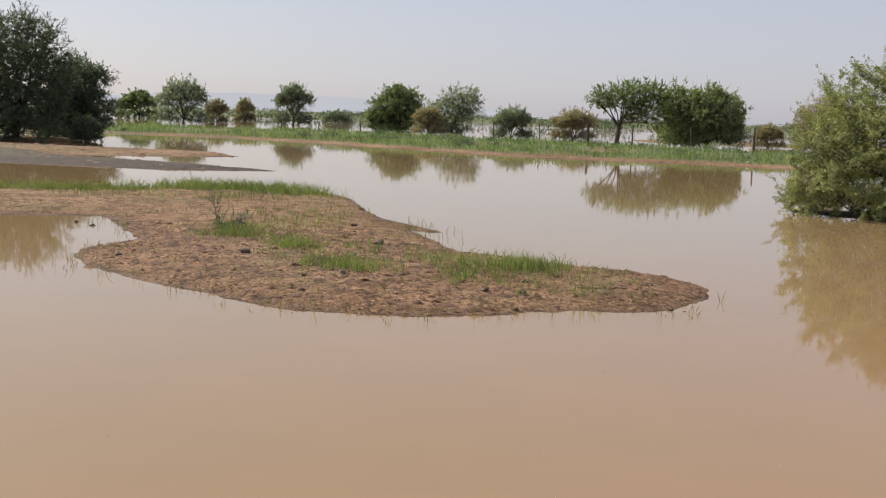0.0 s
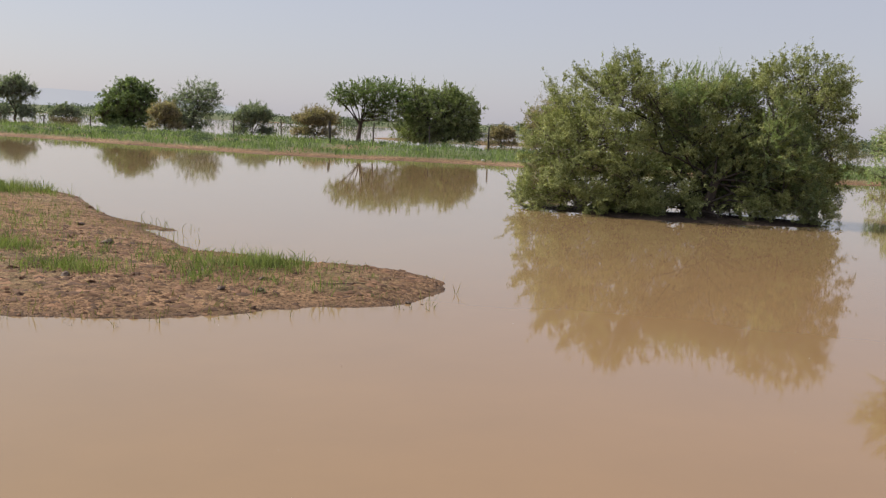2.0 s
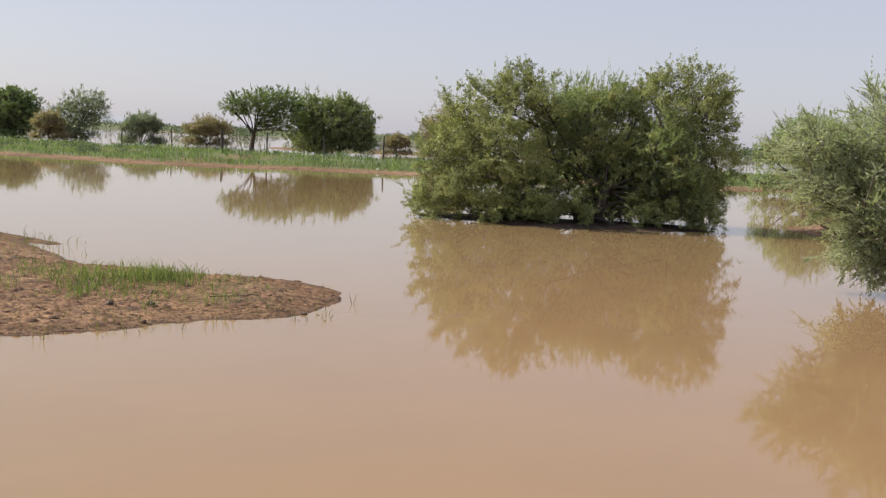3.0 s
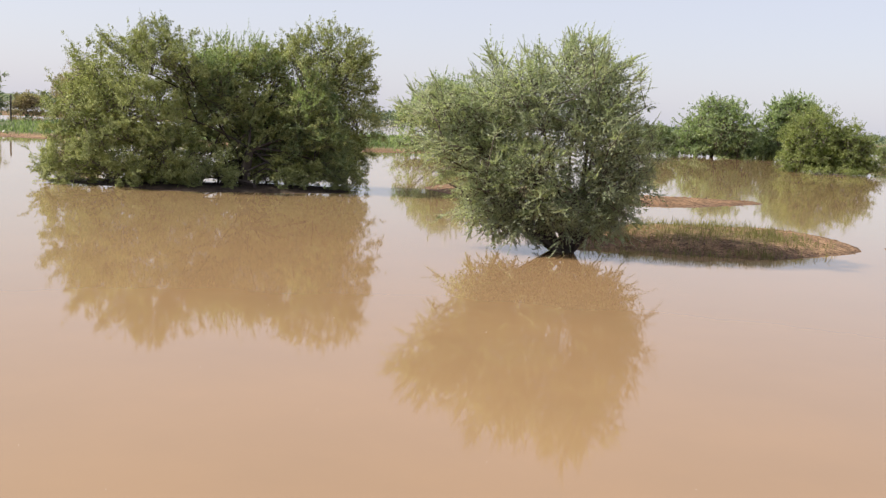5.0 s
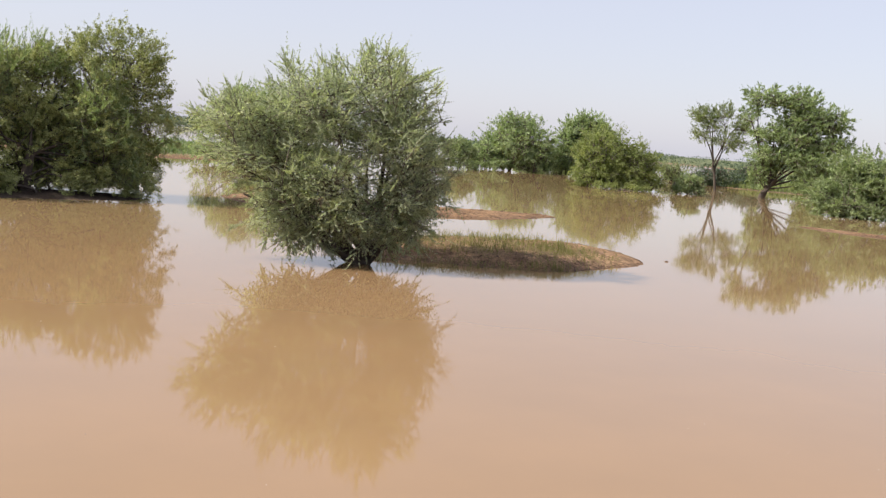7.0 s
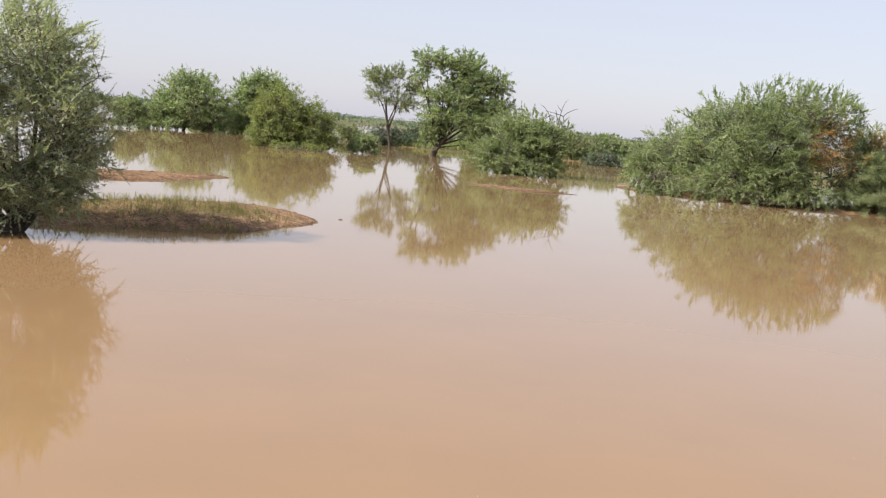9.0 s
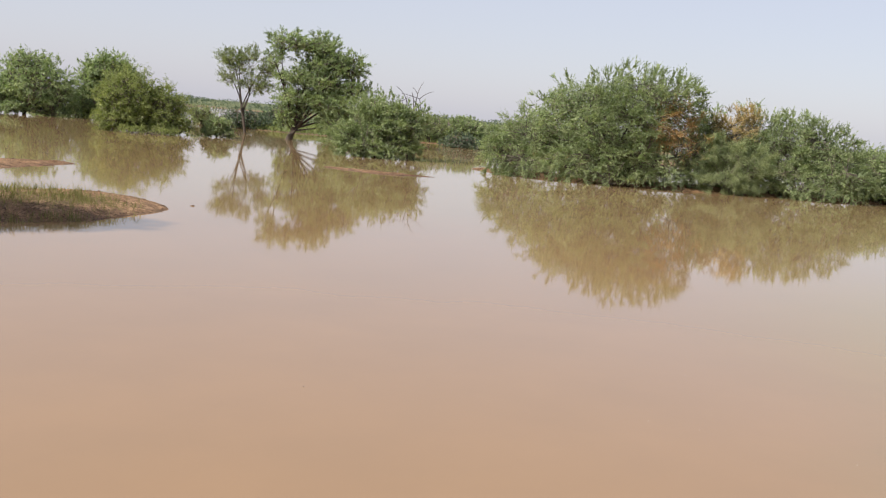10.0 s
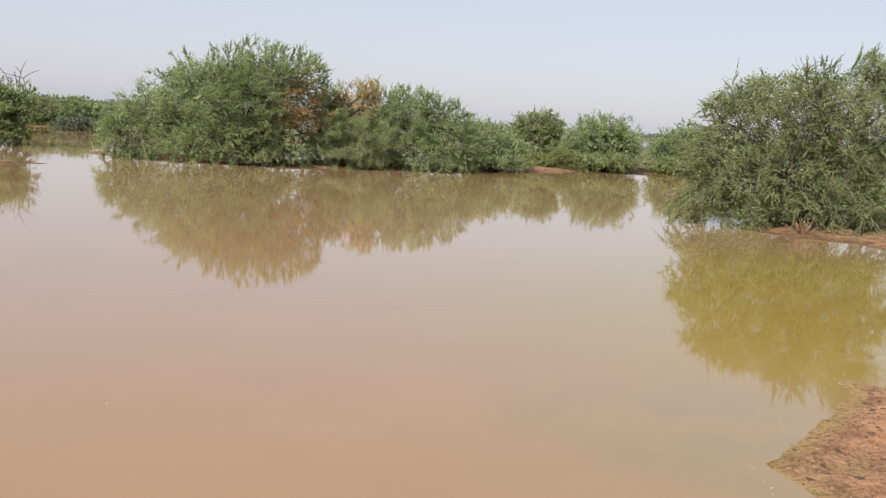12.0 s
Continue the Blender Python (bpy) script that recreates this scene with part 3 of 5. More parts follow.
        t0 = sline[tc, seg] * (1 - fr) + sline[tc, seg + 1] * fr
        tw = unit(sw[tc] * 0.8 + g.normal(0, spread, (len(tc), 3)) * [1, 1, flat] + zz * (0.25 * up - 0.2 * droop))
        tip = t0 + tw * (twig * g.uniform(0.5, 1.2, len(tc)) * (1.15 - 0.6 * f))[:, None]
        lt = np.repeat(np.arange(len(tc)), per_twig)
        u = g.uniform(0.0, 1.05, (len(lt), 1))
        at = t0[lt] * (1 - u) + tip[lt] * u + g.normal(0, jitter * twig, (len(lt), 3))
        at[:, 2] = np.maximum(at[:, 2], floor)
        lw = unit(tw[lt] * 0.8 + g.normal(0, 0.6, (len(lt), 3)))
        size = g.uniform(0.6, 1.3, len(lt))
        v = leaves(at, lw, leaf[0] * size, leaf[1] * size, g, unit(out[sb[tc[lt]]] * 0.6 + zz * 0.7))[0].reshape(-1, 3, 3)
    if core and len(inner):                                 # older leaves inside the crown, and dry twigs in its heart whose dark brown adds to the shade there
        n1, n2 = int(0.82 * core), int(0.10 * core)
        ci = inner[g.integers(0, len(inner), n1)] + g.normal(0, 0.06, (n1, 3))
        ci[:, 2] = np.maximum(ci[:, 2], floor)
        size = g.uniform(0.7, 1.2, n1) * core_leaf
        w = leaves(ci, unit(g.normal(size=ci.shape)), leaf[0] * size, leaf[1] * size * 1.3, g)[0].reshape(-1, 3, 3)
        v, at = np.concatenate([v, w]), np.concatenate([at, ci])
        if len(heart):
            ci = heart[g.integers(0, len(heart), n2)] + g.normal(0, 0.06, (n2, 3))
            ci[:, 2] = np.maximum(ci[:, 2], floor)
            w = leaves(ci, unit(g.normal(size=ci.shape)), np.full(n2, leaf[0] * core_leaf * 2.0), np.full(n2, leaf[1] * core_leaf), g)[0]
            tagged(part("dry_wood", mesh_from("dry_wood", w, np.arange(len(w)).reshape(-1, 3)), bark or BARK_TWIG, root), kind="stuff")
    keep = np.ones(len(at), bool)
    for pu, pv, pz, pr, pm, plabel in patches:
        pc = pu * right + pv * away + zz * (pz - z0)
        own = keep & (np.linalg.norm((at - pc) / pr, axis=1) + g.normal(0, 0.15, len(at)) < 1)
        keep &= ~own
        w = v[own].reshape(-1, 3)
        part("dry_foliage", mesh_from("dry_foliage", w, np.arange(len(w)).reshape(-1, 3)), pm, root, plabel)
    w = v[keep].reshape(-1, 3)
    part("crown", mesh_from("crown", w, np.arange(len(w)).reshape(-1, 3)), leaf_mat, root)
    if fine:
        for k in range(len(limb)):
            part("stem", mesh_from("stem", *tubes(limb[k:k + 1], limb_r[k:k + 1], 8), True), bark or BARK, root)
        sets = [tubes(br[:, ::2], br_r[:, ::2], 4), tubes(bline[:, ::2], b_r[:, ::2], 3), tubes(sline[::3, ::3], s_r[::3, ::3], 3)]
    else:
        for k in range(len(limb)):
            part("limb", mesh_from("limb", *tubes(limb[k:k + 1], limb_r[k:k + 1], 7), True), bark or BARK, root)
        sets = [tubes(br[:, ::2], br_r[:, ::2], 3), tubes(bline[:, ::2], b_r[:, ::2], 3)]
    vs, qs, n = [], [], 0
    for p, q in sets:
        vs.append(p)
        qs.append(q + n)
        n += len(p)
    tagged(part("brushwood", mesh_from("brushwood", np.concatenate(vs), np.concatenate(qs), True), bark or BARK_TWIG, root), kind="stuff")
    return root


# the large olive bush on its mud mound
grow("bush", "large dense olive-green bush standing in flood water", "bush", 10.3, 19.1,
     [(-2.1, -0.4, 1.48, 1.41, 1.4, 1.23), (-1.6, -0.2, 2.54, 1.05, 1.1, 0.74), (-2.71, -0.4, 0.99, 0.93, 1.2, 0.99), (0.12, 0.5, 1.5, 1.3, 1.2, 1.3), (1.75, 0.3, 2.5, 0.95, 1.1, 1.0), (2.3, 0.3, 2.35, 0.62, 0.9, 0.95), (2.25, 0.3, 1.41, 0.87, 1.1, 1.0),
      (1.5, -0.3, 1.75, 0.75, 0.6, 0.6), (0.03, 0.5, 2.34, 0.84, 1.0, 0.66), (-1.34, -0.7, 0.43, 1.26, 0.9, 0.44), (-2.96, -0.4, 0.36, 0.75, 0.9, 0.42), (1.9, 0.7, 0.55, 0.95, 0.7, 0.5), (0.49, 0.8, 0.46, 1.05, 0.8, 0.42), (-2.81, 0.0, 2.2, 0.53, 0.7, 0.53),
      (-1.6, 0.4, 0.3, 1.6, 0.6, 0.32), (1.2, 0.7, 0.35, 1.5, 0.5, 0.38), (-0.8, 0.9, 1.6, 1.0, 0.8, 1.1), (0.9, 0.9, 1.1, 1.2, 0.7, 0.9), (1.6, 0.2, 0.9, 1.0, 0.8, 0.7), (2.3, 0.2, 0.75, 0.6, 0.8, 0.6), (0.75, 0.4, 0.8, 0.7, 0.6, 0.5), (0.0, 0.1, 0.6, 0.9, 0.6, 0.55), (1.0, 0.1, 0.6, 0.9, 0.6, 0.5), (0.95, 0.5, 2.0, 0.8, 0.9, 0.8), (-0.85, 0.1, 2.2, 0.8, 0.9, 0.7), (-2.4, -0.6, 0.28, 1.3, 0.8, 0.34),
      (1.95, -0.2, 0.34, 1.0, 0.7, 0.4), (0.7, -0.35, 0.28, 1.1, 0.6, 0.34), (-0.6, -0.5, 0.28, 1.1, 0.6, 0.34), (-2.9, -0.2, 1.5, 0.8, 0.9, 0.9)],
     3, LEAF_OLIVE, boughs=720, per_bough=9, twigs=6, per_twig=9, leaf=(0.034, 0.0190), bough=0.55, shoot=0.28, twig=0.08, up=0.25, spread=0.7, radial=0.1, fan=0.9, flat=1.0, jitter=0.15, rough=0.24, whip=2.2, shell=0.13, stems=9, stem_r=0.028, base_wide=0.45, core=85000, core_leaf=1.6, tuft=0.2, wild=0.4)

# the feathery thorn tree growing through it
grow("thorn_tree", "dark feathery thorn tree grown through the olive bush", "tree", 10.3, 18.6,
     [(-0.67, 0.9, 2.2, 0.82, 1.2, 1.0), (0.3, 0.9, 2.62, 0.71, 0.9, 0.47), (1.38, 0.2, 1.58, 0.81, 1.0, 1.1), (1.81, 0.2, 1.0, 0.55, 0.8, 0.65), (1.09, 0.7, 0.5, 0.9, 0.6, 0.45), (0.35, 0.9, 1.21, 0.83, 1.0, 1.07), (1.9, 0.1, 0.5, 0.5, 0.6, 0.4)],
     4, LEAF_GREEN, boughs=220, per_bough=7, frond=52, leaf=(0.055, 0.010), bough=0.7, shoot=0.38, up=0.35, radial=0.3, rough=0.25, shell=0.2, stems=6, stem_r=0.03, base_wide=0.2, core=30000, core_leaf=1.8, trunk=(0.7, 0.10, 0.1))

# the thorn tree in the water
grow("thorn_tree", "feathery grey-green thorn tree standing in flood water", "tree", 9.8, 9.15,
     [(-1.6, 0, 1.74, 0.62, 0.8, 0.36), (-0.67, 0, 1.97, 0.76, 1.0, 0.58), (0.12, 0, 2.33, 0.58, 0.9, 0.45), (0.46, 0, 1.47, 0.47, 0.9, 0.62), (-0.38, -0.2, 1.06, 0.65, 0.9, 0.54), (-1.48, -0.1, 1.26, 0.58, 0.8, 0.43), (-1.07, -0.2, 0.61, 0.47, 0.6, 0.27), (0.15, -0.1, 0.65, 0.4, 0.6, 0.35), (-0.52, -0.2, 0.47, 0.43, 0.5, 0.22), (0.5, -0.1, 0.95, 0.45, 0.7, 0.4), (0.45, 0.1, 2.0, 0.5, 0.8, 0.5), (0.35, 0.0, 0.58, 0.4, 0.5, 0.22), (-0.8, -0.2, 0.38, 0.55, 0.45, 0.25), (-0.9, -0.3, 0.85, 0.6, 0.6, 0.35), (0.1, -0.15, 0.6, 0.6, 0.7, 0.45), (-0.6, -0.2, 0.6, 0.75, 0.6, 0.4), (-1.3, 0.1, 1.6, 0.7, 0.8, 0.45), (0.05, 0.0, 1.6, 0.55, 0.7, 0.5), (0.7, 0.0, 0.66, 0.42, 0.5, 0.24), (0.85, 0.0, 1.25, 0.35, 0.6, 0.6), (-0.05, -0.3, 0.52, 0.55, 0.4, 0.22), (-1.0, -0.25, 0.44, 0.6, 0.4, 0.2), (-0.9, 0.2, 1.2, 0.7, 0.7, 0.5), (0.75, 0.1, 0.95, 0.45, 0.6, 0.45), (0.0, -0.2, 0.42, 0.35, 0.35, 0.2), (0.5, 0.0, 0.42, 0.42, 0.4, 0.22), (-0.45, -0.2, 0.34, 0.42, 0.35, 0.2)],
     5, LEAF_THORN, boughs=400, per_bough=10, frond=56, leaf=(0.034, 0.0117), bough=0.6, shoot=0.32, up=0.0, radial=0.35, fan=1.0, rough=0.24, whip=1.7, stems=7, stem_r=0.036, base_wide=0.06, shell=0.18, core=78000, core_leaf=1.38, tuft=0.2, pad=0.3, wild=0.45, deep=0.22, trunk=(0.2, 0.075, 0.04))

def far_tree(kind, label, x, y, hw, h, bottom, mat, seed, shape=None, group="", most=22000):
    g = random.Random(seed)
    r = math.hypot(x, y)
    h, hw = h * 1.07, hw * 1.07
    mid, tall = (h + bottom) / 2, (h - bottom) / 2
    lobes = [(0, 0, mid, hw * 0.80, hw * 0.8, tall * 0.86)]
    for k in range(5):
        q = (k - 2) / 2
        lobes.append((q * hw * 0.6 + g.uniform(-0.1, 0.1) * hw, g.uniform(-0.3, 0.3) * hw, mid + tall * (g.uniform(0.0, 0.5) - 0.45 * abs(q)), hw * g.uniform(0.32, 0.46), hw * 0.45, tall * g.uniform(0.36, 0.5)))
    for q in (-0.5, 0.5):
        lobes.append((q * hw, g.uniform(-0.4, 0.1) * hw, 0.4 * bottom + 0.2 * tall, hw * 0.55, hw * 0.5, tall * 0.4))
    lobes = [(a, b, c, p * 1.07, q * 1.07, r3 * 1.06) for a, b, c, p, q, r3 in shape] if shape else lobes
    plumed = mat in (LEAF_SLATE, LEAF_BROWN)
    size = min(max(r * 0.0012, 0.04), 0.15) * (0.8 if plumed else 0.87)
    want = min(most, max(4500, (12 if plumed else 7) * hw * h / (0.45 * size * size)))
    boughs = int(min(340, max(70, want / 130)))
    feathery = mat not in (LEAF_LEAFY, LEAF_FRESH)
    return grow(kind, label, "tree" if "tree" in kind else "bush", x, y, lobes, seed + 100, mat, boughs=boughs, per_bough=7, twigs=5, per_twig=max(3, int(want / boughs / 35)), frond=int(want / boughs / 7) if feathery else 0,
                leaf=(size, size * 0.42) if plumed else (size * 1.3, size * 0.55) if feathery else (size * 1.2, size * 0.6), bough=0.09 * h + 0.25, shoot=(0.08 if plumed else 0.045) * h + 0.16, twig=0.015 * h + 0.05,
                up=0.55 if plumed else 0.12, radial=0.15, fan=1.1, pad=0.4, wild=0.4, shell=0.26, rough=0.10,
                stems=5, stem_r=0.016 * h, base_wide=0.04 * h, fine=False, trunk=(0.16 * h, 0.022 * h, 0.03 * h) if 'tree' in kind else None, group=group, core=int(want / 1.5), core_leaf=1.7 if plumed else 1.9, deep=0.2)


# trees and shrubs further off: half width, height, bottom of the crown, leaves, seed, lobes
far_tree("thorn_tree", "tall dark thorn tree at the flooded shore", -19.5, 46.2, 4.3, 6.3, 0.0, LEAF_DARK, 1,
     [(-0.32, 0, 3.3, 2.75, 3, 2.6), (0.6, 0, 4.65, 1.75, 2, 1.35), (0.95, 0, 2.15, 1.79, 2, 1.66), (-0.58, -0.5, 1.47, 2.51, 2, 1.13), (-1.95, 0.5, 2.92, 2.27, 3, 2.27), (0.6, -0.3, 0.7, 2.2, 2.0, 0.8), (-2.0, 0, 0.8, 2.5, 2.0, 0.9), (1.75, 0, 2.9, 1.35, 1.5, 1.6)], most=75000)
far_tree("thorn_tree", "dark bushy thorn tree by the flood water", -17.9, 51.0, 2.2, 4.7, 0.2, LEAF_DARK, 2,
     [(-0.49, 0, 2.8, 1.4, 1.8, 1.53), (0.29, 0, 1.58, 1.27, 1.6, 1.13), (-1.17, 0, 1.4, 1.67, 1.6, 1.06), (0.65, 0, 3.15, 0.8, 0.9, 0.7), (0.01, -0.5, 0.89, 1.35, 1.2, 0.6), (-0.9, -0.3, 0.5, 1.6, 1.2, 0.6), (-0.9, 0.0, 2.6, 1.4, 1.4, 1.3)], most=36000)
far_tree("shrub", "small dark shrub on the flooded shore", -16.7, 47.3, 0.75, 1.25, 0.0, LEAF_DARK, 52, None, "", 9000)
far_tree("tree", "small green tree beyond the bank", -43.2, 143.5, 2.9, 4.2, 0.5, LEAF_LEAFY, 3)
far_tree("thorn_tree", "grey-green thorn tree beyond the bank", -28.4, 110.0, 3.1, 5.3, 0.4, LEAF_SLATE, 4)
far_tree("shrub", "brownish shrub in the far flood", -28.7, 127.7, 1.5, 3.1, 0.3, LEAF_BROWN, 5)
far_tree("shrub", "brownish shrub in the far flood", -29.5, 149.6, 1.6, 3.5, 0.3, LEAF_BROWN, 6)
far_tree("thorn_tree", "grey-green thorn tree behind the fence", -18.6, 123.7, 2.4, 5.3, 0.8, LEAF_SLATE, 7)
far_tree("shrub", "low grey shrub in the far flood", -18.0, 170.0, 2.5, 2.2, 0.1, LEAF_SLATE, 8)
far_tree("tree", "leafy bright green tree behind the fence", -5.2, 98.4, 3.3, 4.7, 0.3, LEAF_LEAFY, 9,
     [(0.24, 0.0, 2.11, 2.6, 2.47, 2.27), (-1.48, 0.0, 1.35, 1.52, 1.44, 1.41), (1.58, 0.0, 2.68, 1.41, 1.34, 1.73), (0.2, 0.0, 3.71, 1.51, 1.44, 0.86), (-0.26, 0.0, 0.31, 2.17, 2.06, 0.65)])
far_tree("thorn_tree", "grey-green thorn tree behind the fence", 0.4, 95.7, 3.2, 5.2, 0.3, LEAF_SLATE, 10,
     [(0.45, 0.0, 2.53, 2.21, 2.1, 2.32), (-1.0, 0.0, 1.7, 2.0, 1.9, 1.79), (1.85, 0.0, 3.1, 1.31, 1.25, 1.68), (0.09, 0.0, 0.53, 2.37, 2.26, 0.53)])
far_tree("shrub", "brownish shrub behind the fence", -1.6, 92.6, 1.6, 2.7, 0.2, LEAF_BROWN, 11)
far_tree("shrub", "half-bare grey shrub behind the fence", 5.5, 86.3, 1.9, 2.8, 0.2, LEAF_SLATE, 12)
far_tree("shrub", "brownish shrub in the flood behind the fence", 10.8, 87.3, 1.9, 2.8, 0.3, LEAF_BROWN, 13)
far_tree("thorn_tree", "broad dark green thorn tree behind the fence", 17.6, 69.9, 4.0, 5.0, 0.2, LEAF_GREY, 15,
     [(-0.35, 0.0, 2.25, 3.08, 2.93, 2.12), (1.32, 0.0, 2.3, 1.61, 1.53, 1.84), (-1.91, 0.0, 3.16, 1.55, 1.47, 1.39), (-1.4, 0.0, 0.95, 2.32, 2.21, 0.93), (1.59, 0.0, 0.98, 1.53, 1.46, 0.69), (0.49, 0.0, 3.61, 1.07, 1.02, 0.77)], most=45000)
far_tree("shrub", "low brownish shrub behind the fence", 25.2, 80.1, 1.3, 1.9, 0.1, LEAF_BROWN, 16)
far_tree("thorn_tree", "brownish thorn tree behind the fence", 22.3, 61.0, 1.8, 3.9, 0.2, LEAF_BROWN, 17)
far_tree("thorn_tree", "grey-green thorn tree on the grassy shore", 27.0, 32.8, 2.0, 3.5, 0.2, LEAF_MID, 18)
far_tree("thorn_tree", "grey-green thorn tree on the grassy shore", 30.6, 35.2, 2.2, 3.5, 0.2, LEAF_MID, 19)
far_tree("shrub", "green shrub at the edge of the flood", 45.7, 36.5, 1.1, 1.9, 0.1, LEAF_GREEN, 20)
far_tree("thorn_tree", "rounded dark green thorn tree in the flood", 51.5, 37.2, 3.2, 4.2, 0.0, LEAF_MID, 21,
     [(0.5, 0.0, 1.73, 2.7, 2.57, 1.52), (-0.87, 0.0, 1.11, 1.57, 1.49, 1.18), (1.64, 0.0, 1.01, 1.59, 1.51, 1.0), (0.29, 0.0, 2.91, 1.71, 1.62, 0.79), (-1.93, 0.0, 0.69, 1.14, 1.08, 0.78), (-1.0, -0.4, 0.32, 1.6, 1.2, 0.34), (1.4, -0.4, 0.32, 1.5, 1.2, 0.34), (0.2, -0.6, 0.6, 1.4, 1.0, 0.5)], most=32000)
far_tree("bush", "rounded yellow-green bush in the flood", 41.4, 23.7, 2.5, 3.1, 0.0, LEAF_FRESH, 22,
     [(-0.71, 0.0, 1.33, 1.47, 1.39, 1.57), (0.79, 0.0, 1.08, 1.15, 1.09, 1.27), (-1.15, 0.0, 0.46, 1.06, 1.01, 0.86), (1.6, 0.0, 0.26, 0.64, 0.61, 0.46), (-0.01, -0.6, 0.02, 1.76, 1.67, 0.35)], most=32000)
far_tree("thorn_tree", "grey-green thorn tree in the flood", 56.5, 34.4, 2.7, 4.6, 0.0, LEAF_MID, 23,
     [(-0.51, 0.0, 2.99, 1.67, 1.59, 1.05), (-1.23, 0.0, 2.05, 1.39, 1.32, 1.18), (0.45, 0.0, 2.21, 1.4, 1.33, 1.19), (-1.01, 0.0, 1.03, 1.75, 1.66, 0.84)], most=32000)
far_tree("shrub", "small round green shrub standing in water", 43.4, 21.1, 0.78, 0.98, 0.0, LEAF_GREEN, 24)
far_tree("bush", "low green bush on the far shore", 69.0, 15.5, 2.2, 2.0, 0.0, LEAF_GREEN, 26)
far_tree("bush", "low grey-green bush on the far shore", 71.9, 18.5, 2.4, 2.0, 0.0, LEAF_GREY, 27)
far_tree("bush", "broad green thorn bush on the shore", 38.9, -6.0, 1.8, 2.2, 0.0, LEAF_GREEN, 28,
     [(0.07, 0.0, 1.01, 1.6, 1.45, 0.96), (1.15, 0.0, 0.76, 1.06, 0.97, 0.65), (0.53, -0.5, 0.42, 1.64, 1.49, 0.31)], most=34000)
far_tree("thorn_tree", "grey-green thorn tree behind the shore bushes", 46.5, -10.0, 1.5, 2.9, 0.1, LEAF_GREY, 29,
     [(-0.06, 0.0, 1.8, 1.4, 1.22, 0.72), (-0.12, 0.0, 0.9, 1.51, 1.32, 1.01), (-0.6, 0.0, 0.35, 1.34, 1.18, 0.52)], most=34000)
far_tree("tree", "rounded dull green tree on the shore", 44.5, -11.5, 2.0, 2.7, 0.1, LEAF_MID, 30,
     [(0.85, 0.0, 1.51, 1.6, 1.46, 1.07), (-0.04, 0.0, 1.03, 1.24, 1.13, 0.94), (1.67, 0.0, 1.09, 0.99, 0.9, 0.93), (0.85, -0.5, 0.49, 1.9, 1.73, 0.37)], most=34000)
far_tree("thorn_tree", "dark green thorn tree on the shore", 45.8, -16.0, 2.1, 2.4, 0.1, LEAF_GREEN, 31,
     [(0.75, 0.0, 1.41, 1.68, 1.52, 0.94), (-0.22, 0.0, 0.99, 1.04, 0.95, 0.72), (1.59, 0.0, 1.08, 1.44, 1.32, 0.99), (0.82, -0.5, 0.48, 2.04, 1.86, 0.39)], most=34000)

# dome-shaped bush at the waterline
grow("bush", "dome-shaped green thorn bush at the waterline", "bush", 38.2, 11.7,
     [(0.2, 0, 1.37, 1.57, 1.4, 1.22), (-1.17, 0, 0.77, 1.26, 1.2, 0.83), (1.04, 0, 1.25, 0.87, 1.0, 1.09), (-0.36, -0.5, 0.34, 1.98, 0.9, 0.39), (-0.28, 0, 1.78, 1.3, 1.1, 0.74)],
     25, LEAF_GREEN, boughs=300, per_bough=7, frond=30, leaf=(0.078, 0.026), bough=0.7, shoot=0.3, up=0.2, radial=0.2, fan=0.95, rough=0.2, stems=6, stem_r=0.05, base_wide=0.3, fine=False, core=26000, core_leaf=1.5, tuft=0.3, pad=0.25, wild=0.4)
# flat-topped thorn tree behind the fence
grow("umbrella_thorn", "flat-topped umbrella thorn tree behind the fence", "tree", 11.4, 68.7,
     [(-0.86, 0.0, 3.35, 1.36, 1.29, 0.57), (0.35, 0.0, 3.76, 1.58, 1.5, 0.56), (1.83, 0.0, 3.73, 1.58, 1.5, 0.75), (2.65, 0.4, 2.53, 1.21, 1.15, 1.59), (1.33, 0.0, 2.86, 1.13, 1.07, 0.53), (-1.28, 0.0, 2.89, 0.76, 0.72, 0.34), (0.5, 0.0, 3.2, 1.6, 1.3, 0.55), (1.7, 0.0, 2.5, 1.2, 1.0, 1.1), (-0.6, 0.2, 2.75, 0.8, 0.8, 0.35), (1.0, 0.0, 2.1, 0.9, 0.8, 0.5), (-1.9, 0.0, 3.1, 0.6, 0.6, 0.4)],
     41, LEAF_LEAFY, boughs=240, per_bough=7, frond=40, leaf=(0.10, 0.032), bough=0.7, shoot=0.45, up=0.1, fan=1.1, rough=0.15, stems=5, stem_r=0.07, base_wide=0.05, fork=0.5, fine=False, core=4500, core_leaf=1.8, deep=0.25, pad=0.2, trunk=(1.5, 0.15, 0.15))
